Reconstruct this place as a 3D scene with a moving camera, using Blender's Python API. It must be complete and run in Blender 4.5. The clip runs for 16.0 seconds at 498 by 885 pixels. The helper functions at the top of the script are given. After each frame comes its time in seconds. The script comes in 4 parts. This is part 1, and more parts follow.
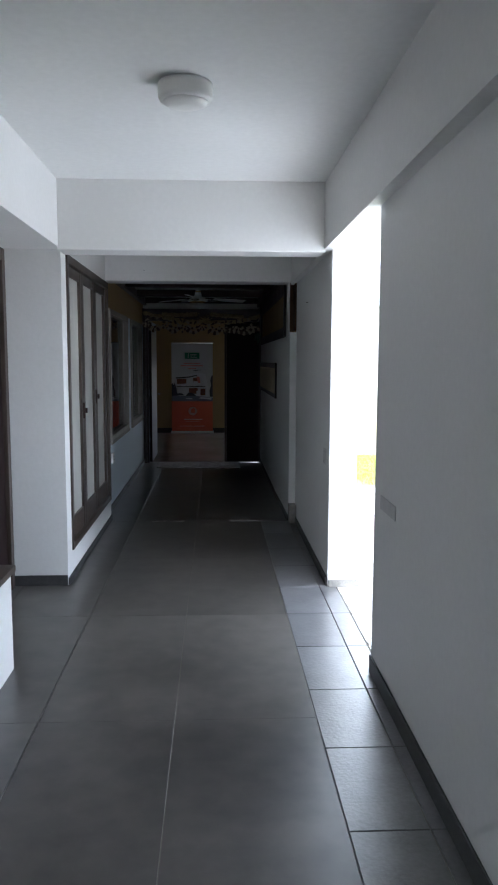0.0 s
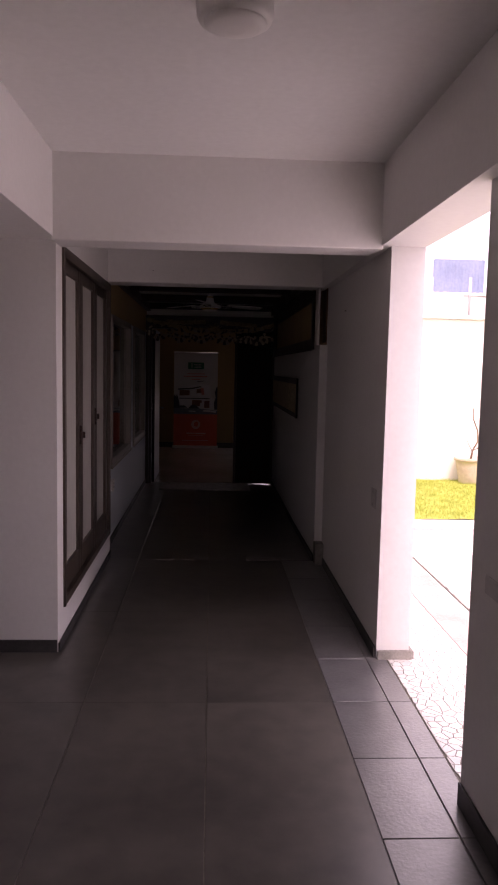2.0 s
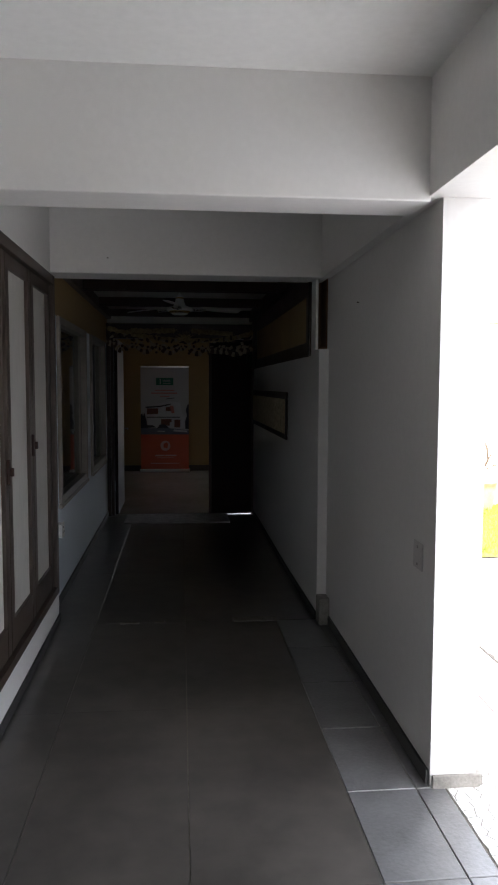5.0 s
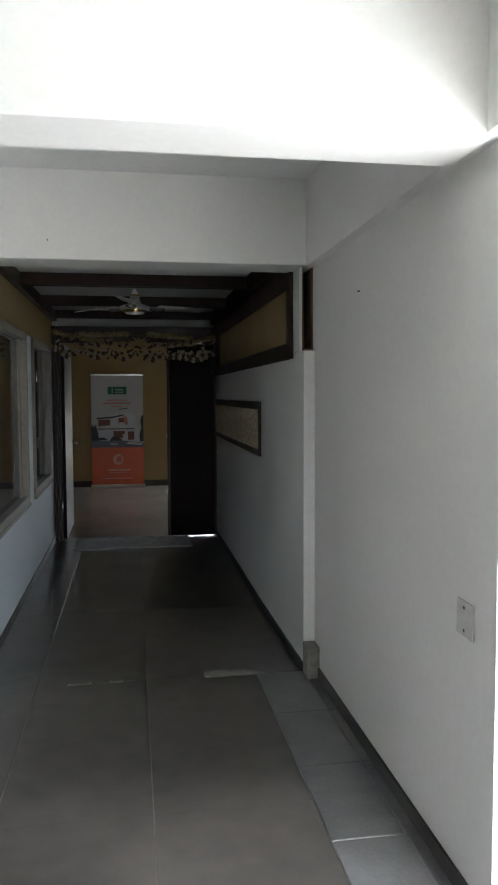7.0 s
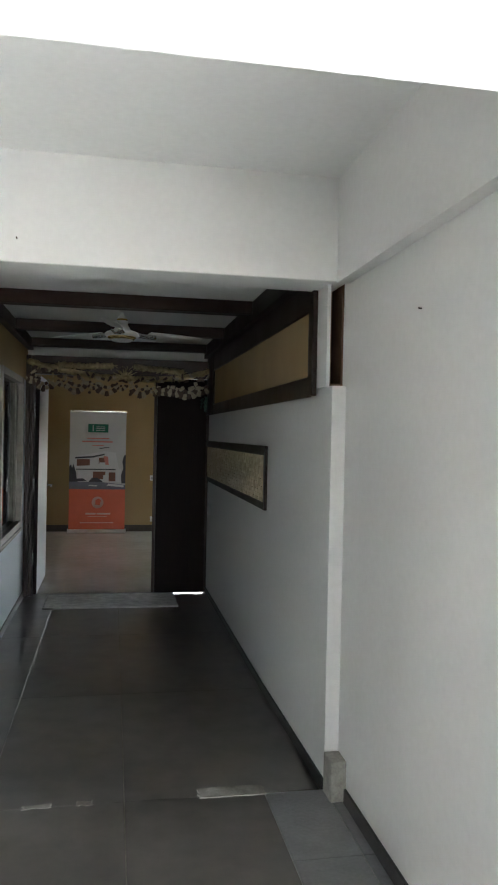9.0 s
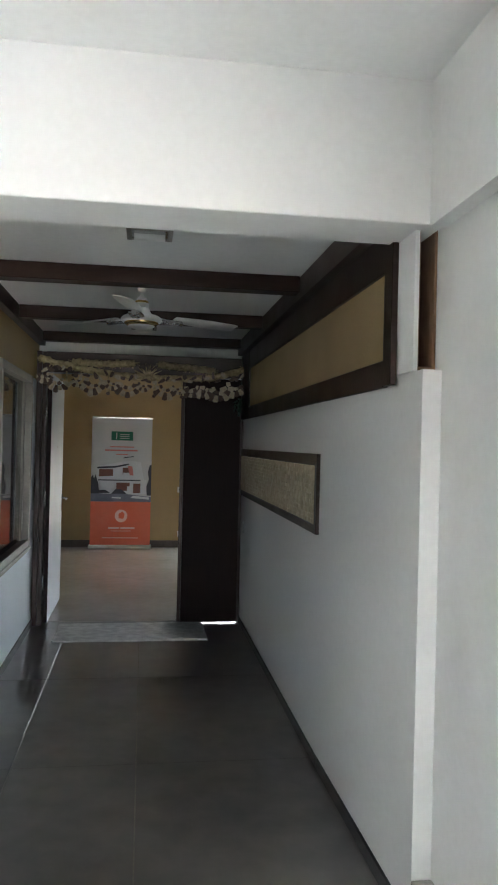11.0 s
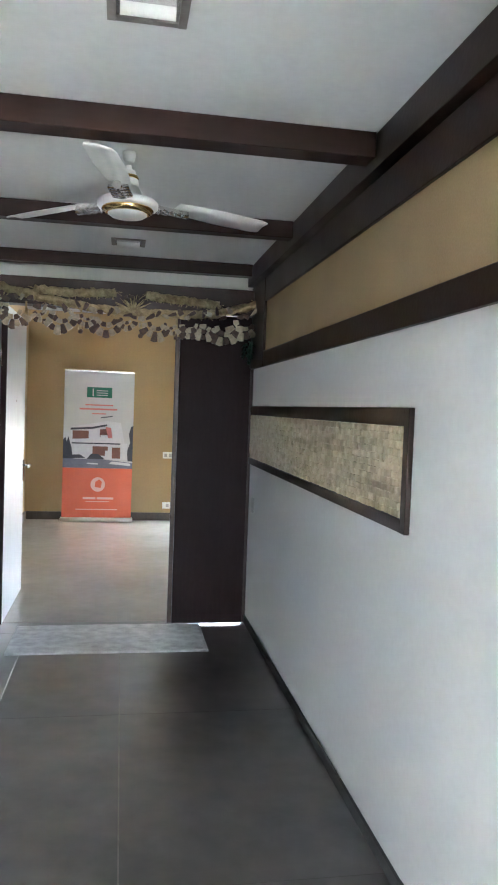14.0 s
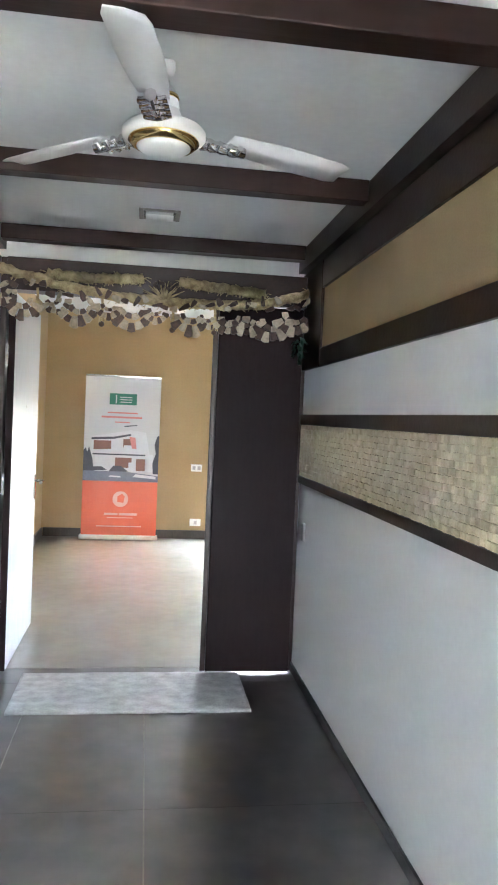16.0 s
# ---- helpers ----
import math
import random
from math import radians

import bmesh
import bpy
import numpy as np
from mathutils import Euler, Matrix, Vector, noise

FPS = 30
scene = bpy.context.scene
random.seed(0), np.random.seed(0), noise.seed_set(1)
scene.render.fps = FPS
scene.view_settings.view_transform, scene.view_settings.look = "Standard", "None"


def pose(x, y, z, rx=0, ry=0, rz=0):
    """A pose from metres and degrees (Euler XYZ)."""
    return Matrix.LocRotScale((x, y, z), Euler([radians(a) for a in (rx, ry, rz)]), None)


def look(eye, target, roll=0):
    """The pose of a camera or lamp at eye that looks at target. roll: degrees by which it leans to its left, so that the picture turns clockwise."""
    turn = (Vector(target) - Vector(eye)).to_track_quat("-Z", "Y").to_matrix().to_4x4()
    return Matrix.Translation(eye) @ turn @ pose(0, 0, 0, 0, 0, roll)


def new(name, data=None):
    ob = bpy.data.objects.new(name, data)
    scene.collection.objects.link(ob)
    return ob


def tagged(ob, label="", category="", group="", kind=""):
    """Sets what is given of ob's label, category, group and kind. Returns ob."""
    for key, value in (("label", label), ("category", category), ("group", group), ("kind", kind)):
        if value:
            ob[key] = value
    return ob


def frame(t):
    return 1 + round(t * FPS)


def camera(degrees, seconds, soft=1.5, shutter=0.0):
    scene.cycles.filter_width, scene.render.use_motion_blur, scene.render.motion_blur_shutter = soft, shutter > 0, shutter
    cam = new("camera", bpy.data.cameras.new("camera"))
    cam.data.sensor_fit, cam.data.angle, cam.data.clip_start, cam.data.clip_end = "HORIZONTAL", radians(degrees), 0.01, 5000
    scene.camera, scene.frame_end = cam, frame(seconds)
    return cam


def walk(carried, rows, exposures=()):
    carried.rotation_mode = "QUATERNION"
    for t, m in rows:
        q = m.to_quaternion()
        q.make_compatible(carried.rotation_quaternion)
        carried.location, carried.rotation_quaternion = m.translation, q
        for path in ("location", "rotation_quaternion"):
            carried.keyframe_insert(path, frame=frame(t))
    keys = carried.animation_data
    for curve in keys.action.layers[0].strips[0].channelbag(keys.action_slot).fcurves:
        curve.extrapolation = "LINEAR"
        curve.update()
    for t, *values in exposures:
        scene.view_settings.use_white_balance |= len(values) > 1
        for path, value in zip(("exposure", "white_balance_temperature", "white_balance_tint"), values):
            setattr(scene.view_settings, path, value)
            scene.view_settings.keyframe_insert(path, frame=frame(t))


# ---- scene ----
cam = camera(37.5, 16.0, 2.0)
PATH = [
    (0, (-0.684, -11.036, 1.525), (-0.592, -9.05, 1.303), 0.2),
    (0.5, (-0.733, -10.815, 1.531), (-0.623, -8.829, 1.331), 1.0),
    (1, (-0.804, -10.613, 1.567), (-0.666, -8.626, 1.381), -0.1),
    (1.5, (-0.835, -10.375, 1.572), (-0.694, -8.392, 1.357), 0.1),
    (2, (-0.858, -10.104, 1.585), (-0.753, -8.117, 1.385), 1.2),
    (2.5, (-0.93, -9.865, 1.562), (-0.714, -7.89, 1.333), 1.2),
    (3, (-0.977, -9.7, 1.596), (-0.654, -7.747, 1.31), 0.9),
    (3.5, (-0.993, -9.534, 1.511), (-0.753, -7.563, 1.276), 1.3),
    (3.7, (-0.959, -9.462, 1.542), (-0.766, -7.477, 1.39), 1.2),
    (5.8, (-0.878, -8.508, 1.551), (-0.687, -6.523, 1.395), -0.0),
    (6, (-0.889, -8.429, 1.545), (-0.699, -6.447, 1.355), 0.7),
    (6.5, (-0.899, -8.276, 1.526), (-0.621, -6.302, 1.363), 1.0),
    (7, (-0.915, -8.084, 1.552), (-0.602, -6.113, 1.421), -0.2),
    (7.5, (-0.881, -7.87, 1.565), (-0.643, -5.885, 1.546), -0.7),
    (8, (-0.893, -7.677, 1.563), (-0.682, -5.688, 1.538), 0.3),
    (8.5, (-0.93, -7.492, 1.569), (-0.619, -5.517, 1.543), -1.4),
    (9, (-0.931, -7.269, 1.564), (-0.567, -5.302, 1.544), 1.2),
    (9.5, (-0.896, -7.006, 1.599), (-0.643, -5.022, 1.619), 0.9),
    (9.7, (-0.886, -6.927, 1.587), (-0.657, -4.94, 1.556), 0.6),
    (11.8, (-0.855, -6.014, 1.491), (-0.544, -4.039, 1.516), 1.7),
    (12, (-0.88, -5.924, 1.476), (-0.576, -3.948, 1.444), 1.7),
    (12.5, (-0.951, -5.703, 1.473), (-0.611, -3.735, 1.374), 1.4),
    (13, (-0.936, -5.453, 1.476), (-0.619, -3.478, 1.462), 2.1),
    (13.5, (-0.891, -5.222, 1.501), (-0.611, -3.242, 1.473), 2.2),
    (14, (-0.888, -5.018, 1.475), (-0.543, -3.05, 1.386), 2.1),
    (14.5, (-0.905, -4.816, 1.477), (-0.594, -2.842, 1.395), 1.9),
    (15, (-0.921, -4.601, 1.464), (-0.66, -2.619, 1.406), 1.1),
    (15.5, (-0.903, -4.397, 1.491), (-0.718, -2.406, 1.433), 2.6),
    (16, (-0.908, -4.224, 1.463), (-0.625, -2.246, 1.398), 2.5),
]
EXPO = [(0, 1.45, 5550, 8), (1.0, 1.3, 6150, 18), (1.5, 0.75, 7300, 50), (2.5, -0.42, 7100, 40), (3.5, -0.98, 6750, 32), (6, 2.3, 6050, 5), (7, 2.65, 6100, 5), (8, 3.05, 6150, 4), (9.5, 3.7, 6200, 4), (12.0, 4.55, 5950, 5), (13, 5.3, 5800, 5), (14.5, 5.8, 5850, 7), (16, 6.2, 5850, 8)]
L_OPEN, L_REAR, L_ROOM = 1.2, 0.05, 0.04
walk(cam, [(t, look(e, g, r)) for t, e, g, r in PATH], EXPO)

# ---------------------------------------------------------------- light
world = bpy.data.worlds.new("world")
scene.world = world
world.use_nodes = True
wn = world.node_tree.nodes
sky = wn.new("ShaderNodeTexSky")
sky.sky_type, sky.sun_disc = "NISHITA", False
sky.sun_elevation, sky.sun_rotation = radians(55), radians(180)
sky.dust_density = 8.0
wn["Background"].inputs["Strength"].default_value = 0.15
haze = wn.new("ShaderNodeMix")
haze.data_type = "RGBA"
haze.inputs[0].default_value = 0.65
haze.inputs[7].default_value = (22.0, 22.6, 23.8, 1)
world.node_tree.links.new(sky.outputs[0], haze.inputs[6])
world.node_tree.links.new(haze.outputs[2], wn["Background"].inputs[0])
sun = new("sun", bpy.data.lights.new("sun", "SUN"))
sun.data.energy, sun.data.angle, sun.data.color = 2.0, radians(12), (1, 0.95, 0.88)
sun.matrix_world = look((0, 0, 10), (0.0, 7.0, 0))


def window_light(name, eye, target, w, h, watts, color):
    ob = new(name, bpy.data.lights.new(name, "AREA"))
    ob.data.shape, ob.data.size, ob.data.size_y = "RECTANGLE", w, h
    ob.data.energy, ob.data.color = watts, color
    ob.matrix_world = look(eye, target)
    return ob


SKYCOL = (0.86, 0.94, 1.0)
window_light("opening_daylight", (0.42, -6.92, 1.25), (-1, -6.92, 0.7), 1.2, 2.0, L_OPEN, SKYCOL)
# added fill lamp behind the camera, lighting faces that look back
window_light("rear_fill", (-0.8, -13.4, 1.4), (-0.8, -10, 1.3), 0.65, 1.5, L_REAR, SKYCOL)
window_light("room_daylight", (0.4, 4.43, 0.83), (-0.7, 0.6, 0.6), 0.72, 0.8, L_ROOM, SKYCOL)


# ---------------------------------------------------------------- materials
def surface(name, base, other, rough=0.6, metal=0.0, scale=3.0, fine=60.0, bump=0.1, dist=0.004, rough_var=0.1, per_piece=0.0, stretch=(1, 1, 1), sharp=(0.35, 0.65)):
    """A surface with broad and fine variation between two colours, uneven gloss and fine relief."""
    m = bpy.data.materials.new(name)
    m.use_nodes = True
    n, l = m.node_tree.nodes, m.node_tree.links
    b = n["Principled BSDF"]
    geo = n.new("ShaderNodeNewGeometry")
    mp = n.new("ShaderNodeMapping")
    mp.inputs["Scale"].default_value = stretch
    l.new(geo.outputs["Position"], mp.inputs[0])
    big, small = n.new("ShaderNodeTexNoise"), n.new("ShaderNodeTexNoise")
    big.inputs["Scale"].default_value, big.inputs["Detail"].default_value = scale, 6
    small.inputs["Scale"].default_value, small.inputs["Detail"].default_value = fine, 4
    l.new(mp.outputs[0], big.inputs[0]), l.new(mp.outputs[0], small.inputs[0])
    mixf = n.new("ShaderNodeMath")
    mixf.operation = "MULTIPLY_ADD"
    mixf.inputs[1].default_value = 0.35
    l.new(small.outputs[0], mixf.inputs[0])
    half = n.new("ShaderNodeMath")
    half.operation = "MULTIPLY"
    half.inputs[1].default_value = 0.65
    l.new(big.outputs[0], half.inputs[0]), l.new(half.outputs[0], mixf.inputs[2])
    ramp = n.new("ShaderNodeValToRGB")
    ramp.color_ramp.elements[0].position, ramp.color_ramp.elements[1].position = sharp
    ramp.color_ramp.elements[0].color, ramp.color_ramp.elements[1].color = (*base, 1), (*other, 1)
    l.new(mixf.outputs[0], ramp.inputs[0])
    out = ramp.outputs[0]
    if per_piece:
        info = n.new("ShaderNodeObjectInfo")
        hsv = n.new("ShaderNodeHueSaturation")
        rng = n.new("ShaderNodeMapRange")
        rng.inputs[3].default_value, rng.inputs[4].default_value = 1 - per_piece, 1 + per_piece
        l.new(info.outputs["Random"], rng.inputs[0]), l.new(rng.outputs[0], hsv.inputs["Value"]), l.new(out, hsv.inputs["Color"])
        out = hsv.outputs[0]
    l.new(out, b.inputs["Base Color"])
    rr = n.new("ShaderNodeMapRange")
    rr.inputs[3].default_value, rr.inputs[4].default_value = max(0.02, rough - rough_var), min(1, rough + rough_var)
    l.new(big.outputs[0], rr.inputs[0]), l.new(rr.outputs[0], b.inputs["Roughness"])
    b.inputs["Metallic"].default_value = metal
    if bump:
        bp = n.new("ShaderNodeBump")
        bp.inputs["Strength"].default_value, bp.inputs["Distance"].default_value = bump, dist
        l.new(small.outputs[0], bp.inputs["Height"]), l.new(bp.outputs[0], b.inputs["Normal"])
    return m


PAINT = surface("white_wall_paint", (0.685, 0.675, 0.655), (0.745, 0.735, 0.715), 0.55, scale=0.9, fine=35, bump=0.12, dist=0.006)
PALEB = surface("pale_blue_wall_paint", (0.62, 0.68, 0.74), (0.68, 0.74, 0.80), 0.5, scale=0.9, fine=35, bump=0.12, dist=0.006)
CEIL = surface("ceiling_paint", (0.70, 0.70, 0.68), (0.78, 0.78, 0.76), 0.6, scale=0.7, fine=30, bump=0.08)
OCHRE = surface("ochre_paint", (0.35, 0.235, 0.10), (0.41, 0.28, 0.125), 0.6, scale=1.2, fine=50, bump=0.15)
BUFF = surface("buff_panel", (0.33, 0.23, 0.11), (0.42, 0.30, 0.15), 0.7, scale=2.5, fine=140, bump=0.3)
WOOD = surface("dark_brown_wood", (0.018, 0.009, 0.006), (0.035, 0.017, 0.011), 0.38, scale=4, fine=50, bump=0.15, stretch=(1, 1, 1))
WOODX = surface("dark_brown_beam", (0.017, 0.008, 0.0055), (0.031, 0.014, 0.0095), 0.45, scale=5, fine=40, bump=0.2, stretch=(0.15, 1, 1))
LEAF = surface("door_laminate", (0.44, 0.46, 0.50), (0.54, 0.56, 0.60), 0.42, scale=2.0, fine=30, bump=0.1, stretch=(1, 1, 0.25))
DOORD = surface("dark_door_veneer", (0.011, 0.0055, 0.0055), (0.018, 0.0085, 0.008), 0.55, scale=3, fine=60, bump=0.1, stretch=(1, 1, 0.1))
TILE = surface("dark_slate_floor_tile", (0.042, 0.038, 0.034), (0.112, 0.100, 0.088), 0.33, scale=1.5, fine=8, bump=0.03, dist=0.002, rough_var=0.04, per_piece=0.05, sharp=(0.38, 0.62))
ROUGH = surface("rough_stone_tile", (0.085, 0.084, 0.086), (0.165, 0.163, 0.166), 0.34, scale=7, fine=60, bump=0.5, dist=0.004, rough_var=0.04, per_piece=0.12)
GROUT = surface("tile_grout", (0.16, 0.15, 0.13), (0.34, 0.32, 0.28), 0.9, scale=2.0, fine=30)
SKIRT = surface("dark_skirting_tile", (0.035, 0.034, 0.034), (0.07, 0.067, 0.065), 0.5, scale=6, fine=60)
CEMENT = surface("bare_cement", (0.20, 0.19, 0.17), (0.33, 0.31, 0.28), 0.9, scale=14, fine=90, bump=0.5)
MARBLE = surface("polished_beige_floor", (0.38, 0.36, 0.335), (0.47, 0.445, 0.42), 0.2, scale=1.4, fine=9, bump=0.2, dist=0.01, rough_var=0.04)
SPLIT = surface("split_stone_tile", (0.47, 0.385, 0.25), (0.64, 0.55, 0.39), 0.8, scale=25, fine=160, bump=0.2, per_piece=0.12)
MATM = surface("grey_door_mat", (0.40, 0.40, 0.40), (0.66, 0.66, 0.65), 0.95, scale=18, fine=130, bump=0.9, dist=0.006, stretch=(0.8, 1, 1))
WHITEP = surface("white_plastic", (0.72, 0.71, 0.68), (0.78, 0.77, 0.74), 0.4, scale=8, fine=80, bump=0.03)
GREYP = surface("grey_painted_plate", (0.36, 0.35, 0.34), (0.44, 0.43, 0.42), 0.5, scale=12, fine=70)
CHROME = surface("chrome", (0.72, 0.71, 0.69), (0.8, 0.79, 0.77), 0.14, 1.0, bump=0)
GOLD = surface("gold_trim", (0.62, 0.42, 0.12), (0.72, 0.52, 0.2), 0.16, 1.0, bump=0)
ENAMEL = surface("cream_enamel", (0.70, 0.69, 0.66), (0.76, 0.75, 0.72), 0.38, scale=5, fine=40, bump=0.02)
REFL = surface("satin_reflector", (0.6, 0.6, 0.6), (0.72, 0.72, 0.72), 0.16, 0.9, bump=0.05)
RAFFIA = surface("straw_rope", (0.20, 0.14, 0.06), (0.50, 0.39, 0.20), 0.8, scale=30, fine=220, bump=1.0, dist=0.01)
SHELLW = surface("pale_shell", (0.24, 0.19, 0.115), (0.42, 0.35, 0.24), 0.5, scale=40, fine=120, bump=0.3)
SHELLB = surface("brown_husk", (0.035, 0.018, 0.012), (0.09, 0.05, 0.03), 0.6, scale=40, fine=160, bump=0.5)
GREENT = surface("dark_green_foil", (0.006, 0.03, 0.018), (0.015, 0.06, 0.035), 0.5, scale=20, fine=90)
FROST = surface("painted_shutter_board", (0.42, 0.41, 0.38), (0.52, 0.51, 0.47), 0.5, scale=3, fine=30, bump=0.08, stretch=(1, 1, 0.3))
SHUTW = surface("shutter_wood", (0.035, 0.025, 0.019), (0.07, 0.05, 0.038), 0.45, scale=5, fine=60, bump=0.2, stretch=(1, 1, 0.2))
FRAMEG = surface("grey_brown_window_frame", (0.20, 0.18, 0.155), (0.29, 0.26, 0.225), 0.5, scale=6, fine=60)
# purple-grey that carries the side room's gloom in its colour
GLOOM = surface("dimmed_room_paint", (0.30, 0.29, 0.32), (0.38, 0.37, 0.40), 0.7, scale=1.5, fine=30)
BANW = surface("banner_white_print", (0.52, 0.52, 0.53), (0.58, 0.58, 0.59), 0.5, scale=2, fine=80, bump=0.02)
BANO = surface("banner_orange_print", (0.70, 0.13, 0.055), (0.76, 0.17, 0.08), 0.5, scale=2, fine=80, bump=0.02)
BANG = surface("banner_green_print", (0.010, 0.13, 0.085), (0.02, 0.17, 0.11), 0.5, bump=0)
BANR = surface("banner_red_print", (0.55, 0.16, 0.15), (0.62, 0.24, 0.22), 0.5, bump=0)
BANP = surface("banner_pale_print", (0.78, 0.48, 0.40), (0.82, 0.54, 0.46), 0.5, bump=0)
BAND = surface("banner_dark_print", (0.035, 0.035, 0.05), (0.08, 0.08, 0.10), 0.5, bump=0)
BANS = surface("banner_grey_print", (0.13, 0.14, 0.19), (0.2, 0.21, 0.27), 0.5, bump=0)
BANB = surface("banner_brown_print", (0.16, 0.07, 0.05), (0.24, 0.11, 0.08), 0.5, bump=0)
BANH = surface("banner_house_white_print", (0.55, 0.55, 0.58), (0.66, 0.66, 0.69), 0.5, bump=0)
CONC = surface("pale_concrete", (0.60, 0.585, 0.57), (0.74, 0.73, 0.71), 0.8, scale=1.2, fine=40, bump=0.3)
PINK = surface("pink_stone_band", (0.42, 0.31, 0.28), (0.56, 0.45, 0.42), 0.7, scale=3, fine=60, bump=0.3)
CHIP = surface("broken_white_tile", (0.62, 0.60, 0.57), (0.76, 0.75, 0.72), 0.45, scale=15, fine=90, bump=0.1, per_piece=0.1)
JOINT = surface("mosaic_joint", (0.13, 0.12, 0.10), (0.22, 0.20, 0.17), 0.9, scale=12, fine=80, bump=0.4)
GRASSM = surface("lawn_grass", (0.36, 0.43, 0.06), (0.58, 0.62, 0.15), 0.8, scale=5, fine=120, bump=0.8, dist=0.02)
EXTW = surface("exterior_white_wall", (0.79, 0.78, 0.76), (0.85, 0.84, 0.82), 0.7, scale=1.0, fine=40, bump=0.2)
CREAMW = surface("exterior_cream_wall", (0.68, 0.58, 0.40), (0.78, 0.70, 0.54), 0.7, scale=1.0, fine=40, bump=0.2)
POTM = surface("weathered_pot", (0.48, 0.39, 0.32), (0.66, 0.57, 0.49), 0.85, scale=9, fine=80, bump=0.5)
TWIG = surface("bare_twig", (0.13, 0.08, 0.05), (0.22, 0.15, 0.10), 0.8, scale=20, fine=120)
LEAFM = surface("young_leaf", (0.16, 0.24, 0.02), (0.28, 0.36, 0.05), 0.5, scale=6, fine=60)
BLUE = surface("faded_blue_sheet", (0.17, 0.22, 0.34), (0.25, 0.30, 0.42), 0.6, scale=2, fine=20)
LATT = surface("grey_brick_lattice", (0.20, 0.17, 0.17), (0.30, 0.26, 0.26), 0.8, scale=2, fine=20)
DARKW = surface("dark_window_pane", (0.02, 0.022, 0.026), (0.035, 0.037, 0.04), 0.15, bump=0)
DIRT = surface("bare_earth", (0.30, 0.26, 0.21), (0.42, 0.37, 0.31), 0.9, scale=0.5, fine=12)

DOORD.node_tree.nodes["Principled BSDF"].inputs["Specular IOR Level"].default_value = 0.12
WOOD.node_tree.nodes["Principled BSDF"].inputs["Specular IOR Level"].default_value = 0.35
WOODX.node_tree.nodes["Principled BSDF"].inputs["Specular IOR Level"].default_value = 0.25
TILE.node_tree.nodes["Principled BSDF"].inputs["Specular IOR Level"].default_value = 0.7
ROUGH.node_tree.nodes["Principled BSDF"].inputs["Specular IOR Level"].default_value = 1.0
for m, weight in ((TILE, 0.35), (ROUGH, 0.7)):
    m.node_tree.nodes["Principled BSDF"].inputs["Coat Weight"].default_value = weight
    m.node_tree.nodes["Principled BSDF"].inputs["Coat Roughness"].default_value = 0.3

GLASS = bpy.data.materials.new("window_glass")
GLASS.use_nodes = True
gb = GLASS.node_tree.nodes["Principled BSDF"]
gb.inputs["Transmission Weight"].default_value, gb.inputs["Roughness"].default_value, gb.inputs["IOR"].default_value = 1.0, 0.02, 1.45
gb.inputs["Base Color"].default_value = (0.75, 0.78, 0.82, 1)
PLATE = surface("painted_over_plate", (0.47, 0.46, 0.45), (0.57, 0.56, 0.55), 0.5, scale=14, fine=70)
# brown wood with a lighter colour, so the notch lining looks lit
LITWOOD = surface("lit_brown_wood", (0.11, 0.055, 0.03), (0.2, 0.11, 0.06), 0.7, scale=8, fine=70, bump=0.3, stretch=(1, 1, 0.2))
OPAL = surface("opal_diffuser", (0.72, 0.71, 0.68), (0.76, 0.75, 0.72), 0.4, bump=0)

# ---------------------------------------------------------------- building helpers
ORG = {}


def box(bm, x0, x1, y0, y1, z0, z1, bevel=0.0):
    made = bmesh.ops.create_cube(bm, size=1.0)
    for v in made["verts"]:
        v.co = Vector((x0 + (v.co.x + 0.5) * (x1 - x0), y0 + (v.co.y + 0.5) * (y1 - y0), z0 + (v.co.z + 0.5) * (z1 - z0)))
    if bevel:
        edges = list({e for v in made["verts"] for e in v.link_edges})
        bmesh.ops.bevel(bm, geom=edges, offset=bevel, segments=2, affect="EDGES", profile=0.5)
    return bm


def boxes(*specs, bevel=0.0):
    bm = bmesh.new()
    for s in specs:
        box(bm, *s, bevel=bevel)
    return bm


def lathe(profile, segs=32, bm=None, at=(0, 0, 0)):
    """A turned shape from (radius, height) pairs."""
    bm = bm or bmesh.new()
    rings = []
    for r, z in profile:
        rings.append([bm.verts.new((at[0] + r * math.cos(a), at[1] + r * math.sin(a), at[2] + z)) for a in [2 * math.pi * i / segs for i in range(segs)]])
    for a, b in zip(rings, rings[1:]):
        for i in range(segs):
            f = bm.faces.new((a[i], a[(i + 1) % segs], b[(i + 1) % segs], b[i]))
            f.smooth = True
    for ring in (rings[0], rings[-1]):
        bm.faces.new(ring)
    bmesh.ops.recalc_face_normals(bm, faces=bm.faces)
    return bm


